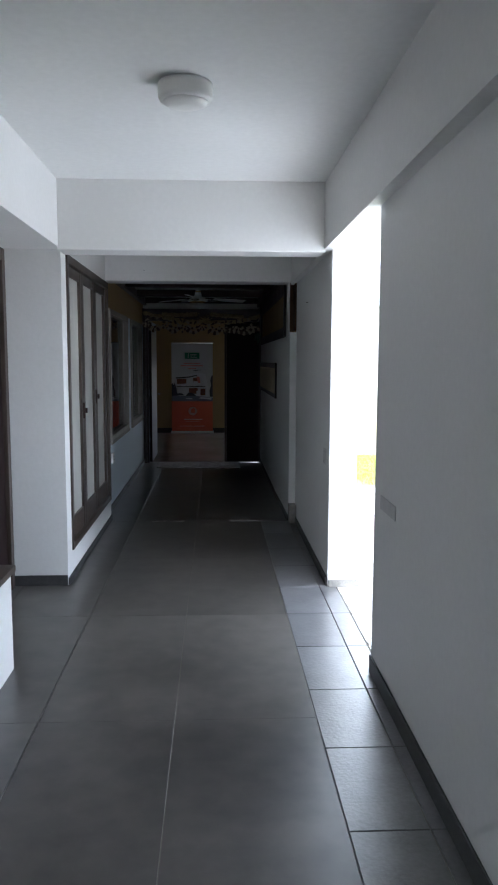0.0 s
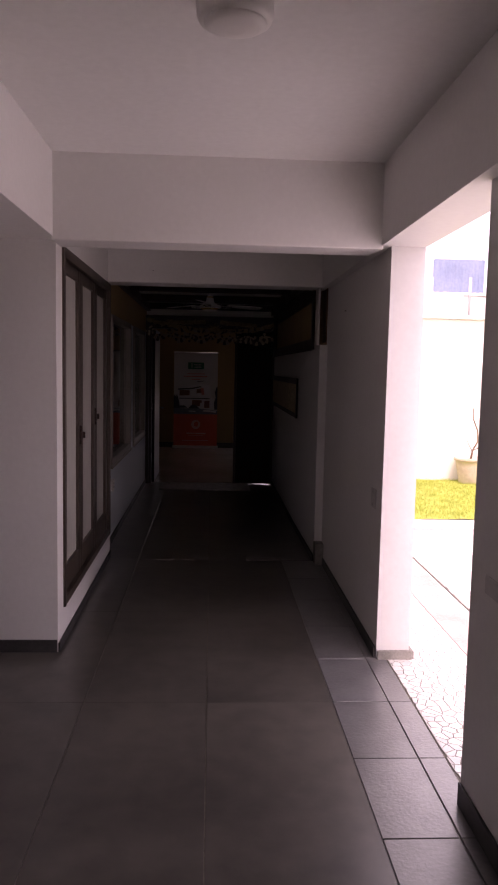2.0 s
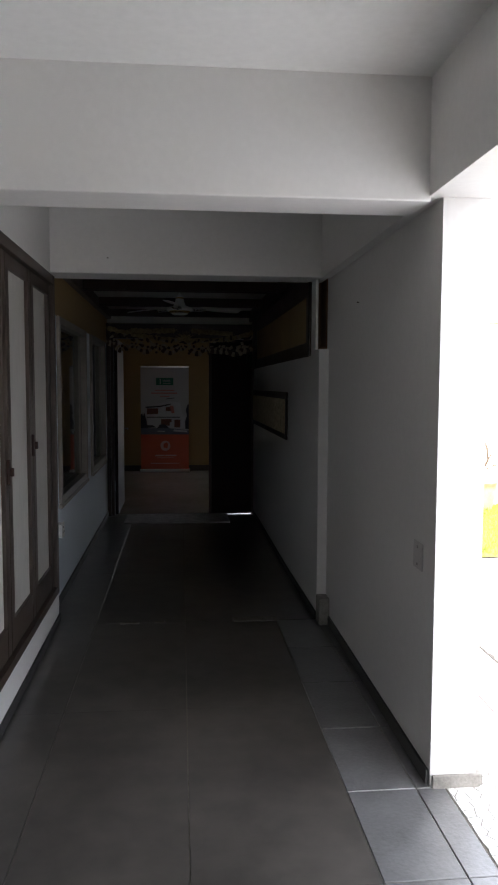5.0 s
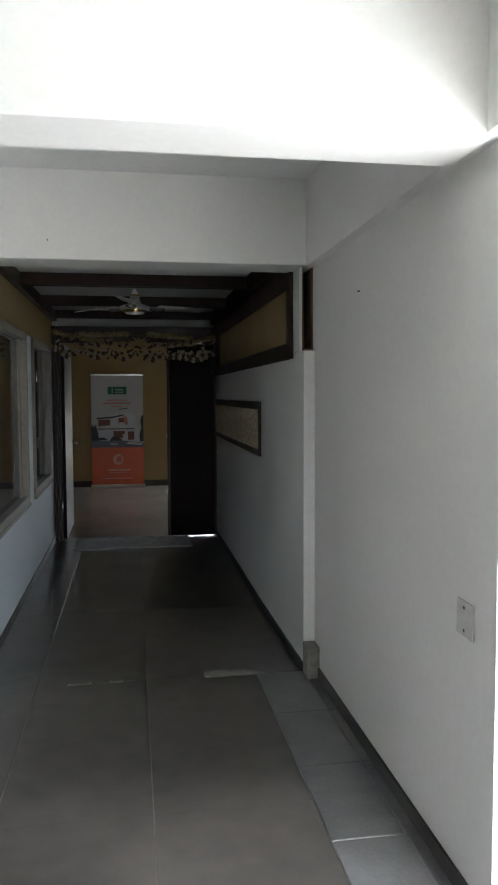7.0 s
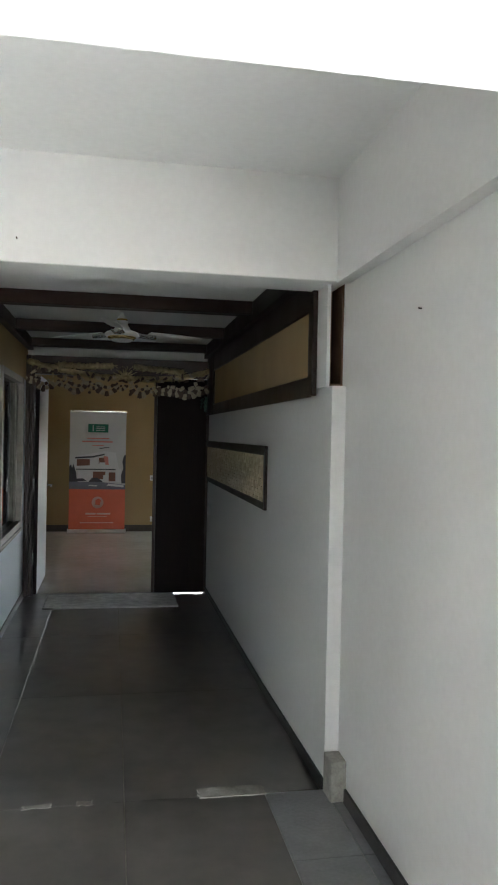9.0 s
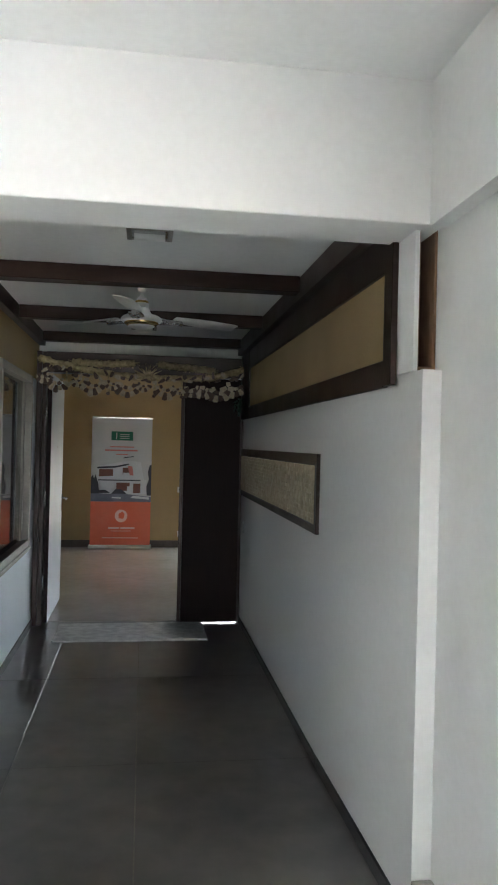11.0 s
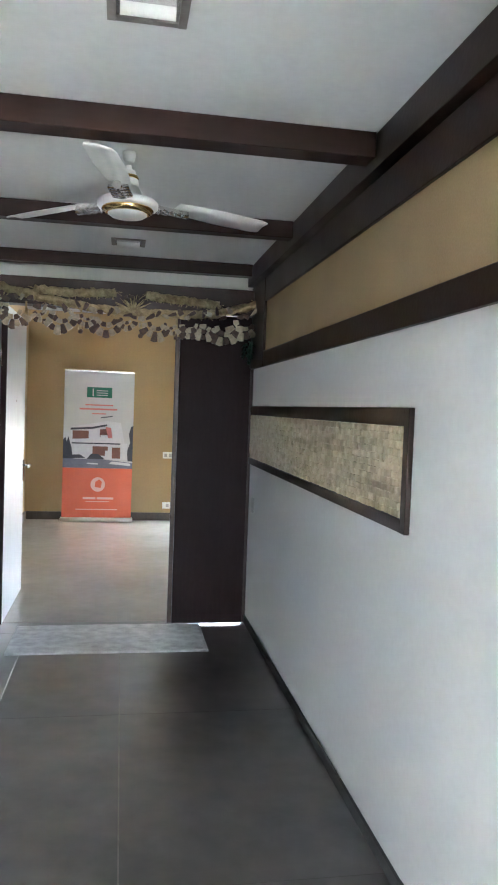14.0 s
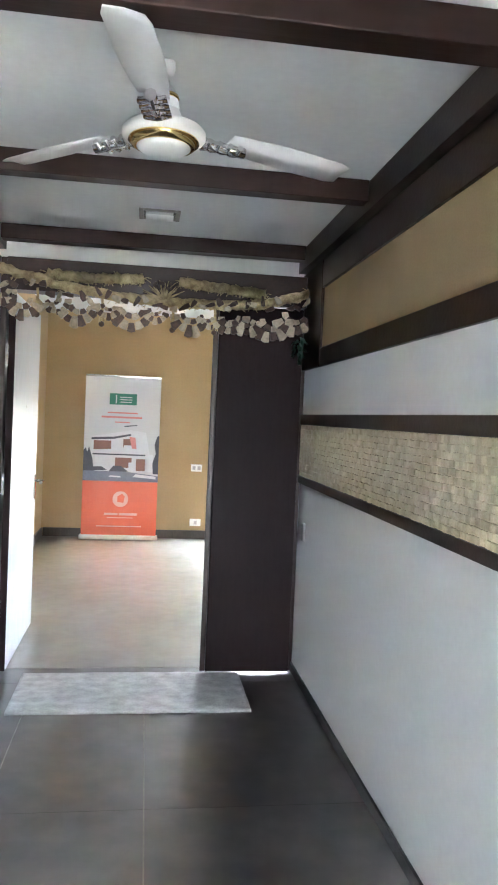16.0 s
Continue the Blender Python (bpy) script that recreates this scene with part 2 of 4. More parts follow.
def tube(points, radius, segs=7, bm=None, rough=0.0, taper=1.0):
    """A round tube along points, with an uneven radius."""
    bm = bm or bmesh.new()
    pts = [Vector(p) for p in points]
    rings = []
    for i, p in enumerate(pts):
        d = (pts[min(i + 1, len(pts) - 1)] - pts[max(i - 1, 0)]).normalized()
        u = d.orthogonal().normalized()
        w = d.cross(u)
        r = radius * (1 + (taper - 1) * i / max(1, len(pts) - 1))
        ring = []
        for k in range(segs):
            a = 2 * math.pi * k / segs + i * 0.5 * (rough > 0)
            rr = r * (1 + rough * random.uniform(-1, 1))
            ring.append(bm.verts.new(p + rr * (math.cos(a) * u + math.sin(a) * w)))
        rings.append(ring)
    for a, b in zip(rings, rings[1:]):
        for i in range(segs):
            bm.faces.new((a[i], a[(i + 1) % segs], b[(i + 1) % segs], b[i])).smooth = True
    for ring in (rings[0], rings[-1]):
        bm.faces.new(ring)
    return bm


def prism(bm, outline, axis, lo, hi):
    """A plate with the given outline, extruded along axis from lo to hi."""
    def put(p, d):
        return {"x": (d, p[0], p[1]), "y": (p[0], d, p[1]), "z": (p[0], p[1], d)}[axis]
    a, b = [bm.verts.new(put(p, lo)) for p in outline], [bm.verts.new(put(p, hi)) for p in outline]
    fs = [bm.faces.new(a), bm.faces.new(list(reversed(b)))]
    for i in range(len(a)):
        j = (i + 1) % len(a)
        fs.append(bm.faces.new((a[j], a[i], b[i], b[j])))
    bmesh.ops.recalc_face_normals(bm, faces=fs)
    return bm


def mesh_of(name, bm, material, shift=(0, 0, 0)):
    me = bpy.data.meshes.new(name)
    bmesh.ops.recalc_face_normals(bm, faces=bm.faces)
    bm.to_mesh(me)
    bm.free()
    me.transform(Matrix.Translation(-Vector(shift)))
    me.materials.append(material)
    return me


def part(name, bm, material, parent, label=""):
    """One mesh under a thing or a part; the coordinates are those of the world."""
    o = ORG[parent.name]
    ob = new(name, mesh_of(name, bm, material, o))
    ob.parent = parent
    ORG[ob.name] = o
    return tagged(ob, label)


def thing(name, at, label, category, group=""):
    ob = new(name)
    ob.empty_display_size = 0.1
    ob.location = at
    ORG[ob.name] = Vector(at)
    return tagged(ob, label, category, group)


def solid(name, bm, material, label, category, kind="structure", group=""):
    ob = new(name, mesh_of(name, bm, material))
    ORG[ob.name] = Vector((0, 0, 0))
    return tagged(ob, label, category, group, kind)


# ---------------------------------------------------------------- the setting
B1, B2 = -6.22, -4.165
XL, XP = -1.745, -1.685

floor = solid("floor", boxes((-2.3, 0.135, -13.5, 0.0, -0.12, -0.006)), GROUT, "dark slate-tiled corridor floor with pale grout", "floor")
room_floor = solid("floor_room", boxes((-3.2, 2.2, 0.0, 4.6, -0.12, 0.004)), MARBLE, "polished beige stone floor of the room", "floor")

# near wall beside the side opening, the wall past it, and the deep corridor wall
solid("wall_east_near", boxes((0.085, 0.25, -13.5, -7.575, -0.05, 2.24)), PAINT, "white painted plaster wall beside the side opening", "wall")
solid("wall_east_middle", boxes((0.079, 0.26, -4.155, -4.105, 1.792, 2.24), (0.077, 0.26, -6.215, -4.156, -0.05, 2.24)), PAINT, "white painted plaster wall past the side opening", "wall")
solid("wall_east_beam", boxes((0.022, 0.262, -13.5, B2, 2.24, 2.76), (0.022, 0.262, B2, -3.9, 2.452, 2.76), (0.08, 0.262, B2, -4.1, 2.24, 2.452)), PAINT, "white plastered beam over the side opening", "beam")
solid("wall_east_deep", prism(boxes((0.0, 0.25, -2.95, 0.12, -0.05, 1.79), (0.0, 0.016, -4.1, -3.9, 1.79, 2.45), (0.0, 0.25, -3.9, 0.12, 1.79, 2.6), (0.081, 0.25, -4.1, -3.9, 1.79, 2.45)), [(0.25, -2.95), (0.0, -2.95), (0.015, -4.15), (0.25, -4.15)], "z", -0.05, 1.79), PAINT, "white painted corridor wall with wood-framed panels", "wall")
solid("wall_notch_lining", boxes((0.017, 0.0805, -4.09, -3.902, 1.791, 1.803), (0.071, 0.08, -4.09, -3.902, 1.803, 2.44), (0.017, 0.022, -4.09, -3.902, 1.803, 2.44), (0.023, 0.07, -3.912, -3.902, 1.803, 2.44)), LITWOOD, "brown wood lining of a wall gap, coloured lighter as if lit", "trim")

# west side: recess with a dark door, a pier, the shuttered bay, the window wall
solid("wall_west_near", boxes((-1.86, XP, -13.5, -9.6, -0.05, 2.24)), PAINT, "white painted wall", "wall")
solid("wall_west_low", boxes((-1.86, XP, -9.6, -7.49, -0.05, 0.49)), PAINT, "low white parapet wall under a dark sill", "wall")
solid("wall_west_sill", boxes((-1.88, XP + 0.02, -9.6, -7.47, 0.49, 0.525), bevel=0.004), SHUTW, "dark wooden sill on a low wall", "sill")
solid("wall_west_recess", boxes((-2.25, -2.09, -9.6, -6.1, -0.05, 2.6), (-2.25, -1.86, -9.7, -9.6, -0.05, 2.6)), PAINT, "wall at the back of a recess", "wall")
solid("wall_west_beam", boxes((-2.25, XP + 0.005, -13.5, B1 + 0.22, 2.24, 2.76)), PAINT, "white plastered beam along the recess", "beam")
solid("wall_west_pier", boxes((-2.25, XP, -6.12, -5.965, -0.05, 2.24), (-1.9, XP, -5.965, -4.07, -0.05, 0.2), (-1.9, XP, -5.965, -4.07, 2.238, 2.76), (-1.9, XP, -4.07, -4.035, -0.05, 2.76), (-2.0, -1.78, -5.965, -4.07, 0.2, 2.238), (-1.9, XP - 0.002, -6.0, -5.965, 2.24, 2.76)), PAINT, "white plaster wall around a shuttered bay", "wall")
W1, W2 = (-3.6, -2.1), (-1.72, -0.44)
Z0, Z1 = 0.705, 2.035
solid("wall_west_deep", boxes((XL - 0.12, XL, -4.035, 0.12, -0.05, Z0), (XL - 0.12, XL, -4.035, W1[0], Z0, Z1), (XL - 0.12, XL, W1[1], W2[0], Z0, Z1), (XL - 0.12, XL, W2[1], 0.12, Z0, Z1)), PALEB, "pale blue-white painted wall under and between two inner windows", "wall")
solid("wall_west_upper", boxes((XL - 0.12, XL, -4.035, 0.12, Z1, 2.6)), OCHRE, "ochre painted wall band above the inner windows", "wall")

# beams across and ceilings
solid("beam_front", boxes((-1.69, 0.03, B1, B1 + 0.24, 2.222, 2.75), bevel=0.006), PAINT, "white plastered cross beam", "beam")
solid("beam_back", boxes((-1.70, 0.075, B2, B2 + 0.255, 2.246, 2.76), bevel=0.006), PAINT, "white plastered cross beam before the lower corridor ceiling", "beam")
solid("ceiling_entry", boxes((-2.25, 0.25, -13.5, B1 + 0.1, 2.66, 2.9)), CEIL, "smooth white painted ceiling", "ceiling")
solid("ceiling_middle", boxes((-2.25, 0.25, B1 + 0.1, B2 + 0.1, 2.70, 2.9)), CEIL, "smooth white painted ceiling between two beams", "ceiling")
solid("ceiling_corridor", boxes((-1.87, 0.25, B2 + 0.1, 0.1, 2.43, 2.9)), CEIL, "white corridor ceiling crossed by dark wooden beams", "ceiling")
solid("ceiling_room", boxes((-3.2, 2.2, 0.12, 4.6, 2.62, 2.9)), CEIL, "white room ceiling", "ceiling")

# the door wall and the room behind it
solid("wall_door", boxes((-3.2, XL, 0.0, 0.12, -0.05, 2.62), (0.0, 2.2, 0.121, 0.20, -0.05, 2.62), (XL, 0.0, 0.0, 0.12, 2.275, 2.9)), PAINT, "white wall over the double door", "wall")
solid("wall_room_north", boxes((-3.2, 0.0, 4.48, 4.63, -0.05, 2.62), (0.8, 2.2, 4.48, 4.63, -0.05, 2.62), (0.0, 0.8, 4.48, 4.63, -0.05, 0.4), (0.0, 0.8, 4.48, 4.63, 1.25, 2.62)), OCHRE, "ochre yellow painted room wall", "wall")
solid("wall_room_west", boxes((-2.2, -2.05, 0.12, 4.48, -0.05, 2.62)), OCHRE, "ochre yellow painted room side wall", "wall")
solid("wall_room_east", boxes((2.05, 2.2, 0.2, 4.48, -0.05, 2.62)), OCHRE, "ochre yellow painted side wall", "wall")
solid("baseboard_room", boxes((-2.03, 2.04, 4.462, 4.479, 0.004, 0.105), (-2.05, -2.032, 0.14, 4.46, 0.004, 0.105), bevel=0.003), SHUTW, "dark brown room baseboard", "baseboard")

# unseen rear end of the walk, added with an opening sized for fill light
solid("wall_rear", boxes((-2.25, -1.15, -13.65, -13.5, -0.05, 2.7), (-0.45, 0.25, -13.65, -13.5, -0.05, 2.7), (-1.15, -0.45, -13.65, -13.5, -0.05, 0.6), (-1.15, -0.45, -13.65, -13.5, 2.2, 2.7)), PAINT, "unseen white end wall, added with an opening for fill light", "wall")

# unlit rooms behind the west wall, their dimness partly put into the wall colour
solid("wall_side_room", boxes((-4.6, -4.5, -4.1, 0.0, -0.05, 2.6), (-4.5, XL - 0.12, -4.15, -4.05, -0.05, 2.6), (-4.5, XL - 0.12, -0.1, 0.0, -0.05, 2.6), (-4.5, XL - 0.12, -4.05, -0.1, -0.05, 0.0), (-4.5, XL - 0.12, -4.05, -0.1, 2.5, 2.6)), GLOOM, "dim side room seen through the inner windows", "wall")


def skirting(name, x0, x1, y0, y1, h, label="dark tile baseboard along the wall"):
    solid(name, boxes((x0, x1, y0, y1, -0.006, h), bevel=0.003), SKIRT, label, "baseboard")


skirting("baseboard_1", 0.073, 0.084, -13.4, -7.58, 0.085)
solid("baseboard_2", prism(bmesh.new(), [(0.065, -6.2), (0.076, -6.2), (0.076, -4.28), (0.065, -4.28)], "z", -0.006, 0.06), SKIRT, "dark tile baseboard along the wall", "baseboard")
skirting("baseboard_3", -0.012, -0.001, -2.95, -0.02, 0.05)
solid("baseboard_7", prism(bmesh.new(), [(-0.012, -2.951), (-0.001, -2.951), (0.014, -4.149), (0.003, -4.149)], "z", -0.006, 0.05), SKIRT, "dark tile baseboard along the wall", "baseboard")
skirting("baseboard_4", XL + 0.001, XL + 0.012, -4.03, -0.1, 0.06)
skirting("baseboard_5", -2.05, XP - 0.002, -6.132, -6.121, 0.07)
skirting("baseboard_6", XP + 0.001, XP + 0.012, -6.12, -4.04, 0.05)


solid("wall_east_chipped_base", boxes((0.082, 0.275, -6.232, -6.217, -0.004, 0.05), (0.262, 0.29, -6.216, -6.05, -0.004, 0.04), bevel=0.004), CEMENT, "chipped bare plaster at the foot of the wall end", "trim")

# ---------------------------------------------------------------- openings
def framed_window(name, y0, y1, label):
    w = thing(name, (XL - 0.06, (y0 + y1) / 2, Z0), label, "window")
    tagged(w, kind="structure")
    f = 0.055
    part("window_frame", boxes((XL - 0.09, XL + 0.022, y0, y0 + f, Z0, Z1), (XL - 0.09, XL + 0.022, y1 - f, y1, Z0, Z1), (XL - 0.09, XL + 0.02, y0 + f, y1 - f, Z0, Z0 + f), (XL - 0.09, XL + 0.02, y0 + f, y1 - f, Z1 - f, Z1), bevel=0.004), FRAMEG, w)
    part("sash", boxes((XL - 0.05, XL - 0.02, y1 - f - 0.09, y1 - f - 0.05, Z0 + f, Z1 - f), bevel=0.003), FRAMEG, w)
    part("window_sill", boxes((XL + 0.001, XL + 0.028, y0 - 0.02, y1 + 0.02, Z0 - 0.03, Z0 - 0.001), bevel=0.004), FRAMEG, w)
    p = part("pane", boxes((XL - 0.042, XL - 0.036, y0 + f - 0.005, y1 - f + 0.005, Z0 + f - 0.005, Z1 - f + 0.005)), GLASS, w)
    p.visible_shadow = False
    return w


framed_window("window_1", W1[0], W1[1], "inner window with a grey-brown frame and dark glass")
framed_window("window_2", W2[0], W2[1], "smaller inner window with a grey-brown frame beside the door")

shutter = thing("folding_shutter", (XP - 0.05, -5.0, 0.2), "closed three-leaf folding shutter of dark wood and pale boards", "shutter")
ya, yb, za, zb = -5.96, -4.075, 0.2, 2.236
part("frame", boxes((XP - 0.09, XP + 0.012, ya, ya + 0.05, za, zb), (XP - 0.09, XP + 0.012, yb - 0.05, yb, za, zb), (XP - 0.09, XP + 0.01, ya + 0.05, yb - 0.05, zb - 0.06, zb), (XP - 0.09, XP + 0.01, ya + 0.05, yb - 0.05, za, za + 0.05), bevel=0.004), SHUTW, shutter)
wl = (yb - ya - 0.1) / 3
for i in range(3):
    a, b = ya + 0.05 + wl * i, ya + 0.05 + wl * (i + 1)
    leaf = part("leaf", boxes((XP - 0.06, XP - 0.012, a + 0.003, a + 0.075, za + 0.052, zb - 0.062), (XP - 0.06, XP - 0.012, b - 0.075, b - 0.003, za + 0.052, zb - 0.062), (XP - 0.06, XP - 0.014, a + 0.075, b - 0.075, za + 0.052, za + 0.2), (XP - 0.06, XP - 0.014, a + 0.075, b - 0.075, zb - 0.13, zb - 0.062), bevel=0.003), SHUTW, shutter)
    part("board", boxes((XP - 0.05, XP - 0.032, a + 0.07, b - 0.07, za + 0.195, zb - 0.125)), FROST, leaf, "pale painted board")
    if i < 2:
        part("handle", boxes((XP - 0.012, XP + 0.004, b - 0.05, b - 0.03, 1.08 + 0.08 * i, 1.20 + 0.08 * i), (XP + 0.004, XP + 0.022, b - 0.046, b - 0.034, 1.12 + 0.08 * i, 1.16 + 0.08 * i), bevel=0.003), WOOD, leaf, "small dark bolt")

recess_door = thing("door_3", (-2.07, -6.8, 0), "dark brown wooden door in a recess", "door")
tagged(recess_door, kind="structure")
part("door_frame", boxes((-2.09, -2.03, -6.23, -6.165, 0, 2.23), (-2.09, -2.03, -7.55, -7.48, 0, 2.23), (-2.09, -2.03, -7.48, -6.23, 2.15, 2.23), bevel=0.004), SHUTW, recess_door)
part("door_leaf", boxes((-2.085, -2.055, -7.475, -6.235, 0.01, 2.145), bevel=0.004), DOORD, recess_door)

# the double door at the corridor's end: one leaf open into the room, one closed
dd = thing("door_1", (-0.85, 0.06, 0), "dark double door frame with one leaf shut", "door")
tagged(dd, kind="structure")
part("door_frame", boxes((XL + 0.002, -1.70, -0.025, 0.125, 0, 2.274), (-1.70, -1.665, 0.0, 0.118, 0, 2.272), (-0.03, -0.002, 0.07, 0.118, 0, 2.272), (-1.665, -0.03, -0.02, 0.118, 2.10, 2.273), bevel=0.004), WOOD, dd)
part("closed_leaf", boxes((-0.515, -0.032, 0.02, 0.06, 0.01, 2.095), bevel=0.004), DOORD, dd, "dark brown closed door leaf")
part("edge_strip", boxes((-0.545, -0.516, 0.03, 0.05, 0.012, 2.095), bevel=0.003), WOOD, dd)
leaf_thing = thing("door_2", (-1.66, 0.05, 0), "open pale grey laminated door leaf with lever handle", "door")
tagged(leaf_thing, kind="structure")
part("door_leaf", boxes((-1.66, -1.622, 0.05, 0.985, 0.012, 2.092), bevel=0.003), LEAF, leaf_thing)
part("edge_band", boxes((-1.6595, -1.6225, 0.042, 0.0495, 0.012, 2.092)), DOORD, leaf_thing)
handle = part("handle", tube([(-1.62, 0.915, 0.99), (-1.575, 0.915, 0.99), (-1.565, 0.905, 0.99), (-1.565, 0.80, 0.985)], 0.009, 8), CHROME, leaf_thing, "chrome lever handle")
part("rose", boxes((-1.6215, -1.612, 0.893, 0.937, 0.87, 1.03), bevel=0.004), CHROME, leaf_thing, "chrome lock plate")
part("peephole", boxes((-1.6218, -1.619, 0.49, 0.505, 1.47, 1.485)), CHROME, leaf_thing)
for z in (0.35, 1.05, 1.75):
    part("hinge", boxes((-1.682, -1.652, 0.018, 0.041, z - 0.06, z + 0.06), bevel=0.004), REFL, leaf_thing, "steel hinge")

dd.location.y -= 0.12
leaf_thing.location.y -= 0.12

# ---------------------------------------------------------------- dark woodwork of the corridor
def ceiling_beam(y0, y1, z0, x0=-1.69, x1=-0.062):
    solid("wooden_beam", boxes((x0, x1, y0, y1, z0, 2.431), bevel=0.004), WOODX, "dark brown wooden beam across the white ceiling", "beam", kind="", group="wooden ceiling beams")


ceiling_beam(-2.595, -2.495, 2.345)
ceiling_beam(-1.37, -1.295, 2.345)
ceiling_beam(-0.215, -0.13, 2.352)
solid("side_beam", boxes((-0.06, -0.001, -3.942, -0.028, 2.31, 2.4305), bevel=0.003), WOOD, "long dark wooden beam along the wall top", "beam", kind="", group="side beams")
solid("side_beam", boxes((XL + 0.001, -1.692, -3.942, -0.028, 2.33, 2.4305), bevel=0.003), WOOD, "long dark wooden beam above the inner windows", "beam", kind="", group="side beams")

upper = thing("upper_wall_panel", (0, -2.0, 1.79), "long buff wall panel in a wide dark wooden frame", "wall panel")
part("frame", boxes((-0.024, -0.001, -3.95, -3.865, 1.795, 2.345), (-0.024, -0.001, -0.47, -0.005, 1.792, 2.345), (-0.022, -0.001, -3.865, -0.47, 1.792, 1.888), (-0.022, -0.001, -3.865, -0.47, 2.20, 2.345), bevel=0.003), WOOD, upper)
part("panel", boxes((-0.008, -0.0005, -3.92, -0.465, 1.884, 2.205)), BUFF, upper, "buff textured panel")
upper.location.z -= 0.04

niche = thing("split_stone_panel", (0, -1.47, 1.138), "long strip of cream split-stone tiles in a dark wooden frame", "wall panel")
part("frame", boxes((-0.020, -0.001, -2.888, -2.846, 1.138, 1.533), (-0.018, -0.001, -2.846, -0.03, 1.138, 1.182), (-0.018, -0.001, -2.846, -0.03, 1.474, 1.533), bevel=0.003), WOOD, niche)
part("backing", boxes((-0.004, -0.0005, -2.85, -0.03, 1.18, 1.476)), SPLIT, niche)

# ---------------------------------------------------------------- ceiling fan and lamps
fan = thing("ceiling_fan", (-0.886, -2.2, 2.45), "cream three-blade ceiling fan with gold trim, at rest", "ceiling fan")
C = (-0.886, -2.2, 0)
part("canopy", lathe([(0.011, 2.44), (0.02, 2.445), (0.024, 2.46), (0.025, 2.4795)], 24, at=C), ENAMEL, fan)
part("bell", lathe([(0.036, 2.345), (0.04, 2.36), (0.034, 2.385), (0.024, 2.41), (0.013, 2.416)], 28, at=C), ENAMEL, fan)
part("bell_band", lathe([(0.0365, 2.378), (0.0385, 2.382), (0.0355, 2.39), (0.033, 2.391)], 28, at=C), GOLD, fan, "thin gold band")
part("downrod", lathe([(0.011, 2.30), (0.011, 2.43)], 14, at=C), ENAMEL, fan)
part("motor", lathe([(0.03, 2.352), (0.04, 2.35), (0.055, 2.318), (0.105, 2.300), (0.115, 2.290), (0.115, 2.276), (0.108, 2.268), (0.085, 2.268)], 40, at=C), ENAMEL, fan)
part("gold_ring", lathe([(0.094, 2.273), (0.098, 2.262), (0.084, 2.25), (0.074, 2.249)], 40, at=C), GOLD, fan, "polished gold trim ring")
part("cap", lathe([(0.074, 2.258), (0.074, 2.246), (0.062, 2.238), (0.02, 2.234)], 32, at=C), ENAMEL, fan)
for k in range(3):
    ang = radians(21 + 120 * k)
    ca, sa = math.cos(ang), math.sin(ang)

    def place(r, s, z):
        return (C[0] + r * ca - s * sa, C[1] + r * sa + s * ca, z)
    bm = bmesh.new()
    rows = []
    for i in range(13):
        u = i / 12
        r = 0.20 + 0.40 * u
        half_w = 0.040 + 0.016 * math.sin(min(1, u * 1.25) * math.pi / 1.4)
        if i == 12:
            half_w *= 0.8
        tilt = -0.2
        z = 2.306 - 0.012 * u
        rows.append([bm.verts.new(place(r, s * half_w, z + s * half_w * tilt + dz)) for s, dz in ((-1, 0), (0, 0.004), (1, 0), (1, -0.004), (0, 0.0), (-1, -0.004))])
    for a, b in zip(rows, rows[1:]):
        for j in range(6):
            bm.faces.new((a[j], a[(j + 1) % 6], b[(j + 1) % 6], b[j])).smooth = True
    bm.faces.new(rows[0]), bm.faces.new(rows[-1])
    blade = part("blade", bm, ENAMEL, fan)
    bm = tube([place(0.10, 0, 2.292), place(0.15, 0, 2.285), place(0.25, 0, 2.284)], 0.016, 8)
    for j in range(4):
        tube([place(0.125 + 0.032 * j, -0.035, 2.283), place(0.13 + 0.032 * j, 0, 2.277), place(0.125 + 0.032 * j, 0.035, 2.287)], 0.009, 6, bm)
    part("blade_bracket", bm, CHROME, blade, "ornate chrome blade bracket")

fan.location += Vector((0, 0.04, -0.05))

lamp = thing("ceiling_lamp", (-0.79, -7.80, 2.63), "round white surface-mounted ceiling lamp, switched off", "ceiling lamp")
part("housing", lathe([(0.112, 2.6295), (0.114, 2.615), (0.112, 2.575), (0.106, 2.562), (0.092, 2.558)], 44, at=(-0.79, -7.80, 0)), WHITEP, lamp)
part("diffuser", lathe([(0.093, 2.561), (0.09, 2.552), (0.07, 2.543), (0.03, 2.538)], 40, at=(-0.79, -7.80, 0)), OPAL, lamp, "opal plastic diffuser")
lamp.location += Vector((-0.015, -0.05, 0.03))


def downlight(x, y):
    d = thing("downlight", (x, y, 2.45), "recessed rectangular steel downlight, switched off", "downlight", "corridor downlights")
    w, h = 0.098, 0.088
    part("frame", boxes((x - w, x - w + 0.022, y - h, y + h, 2.421, 2.4298), (x + w - 0.022, x + w, y - h, y + h, 2.421, 2.4298), (x - w + 0.022, x + w - 0.022, y - h, y - h + 0.022, 2.422, 2.4298), (x - w + 0.022, x + w - 0.022, y + h - 0.022, y + h, 2.422, 2.4298), bevel=0.002), FRAMEG, d)
    part("reflector", boxes((x - w + 0.02, x + w - 0.02, y - h + 0.02, y + h - 0.02, 2.4265, 2.4295)), REFL, d, "mirrored reflector")
    part("tube", tube([(x - 0.066, y + 0.01, 2.416), (x + 0.066, y + 0.01, 2.416)], 0.016, 12), WHITEP, d, "slim white light tube")


downlight(-0.852, -3.215)
downlight(-0.875, -0.62)

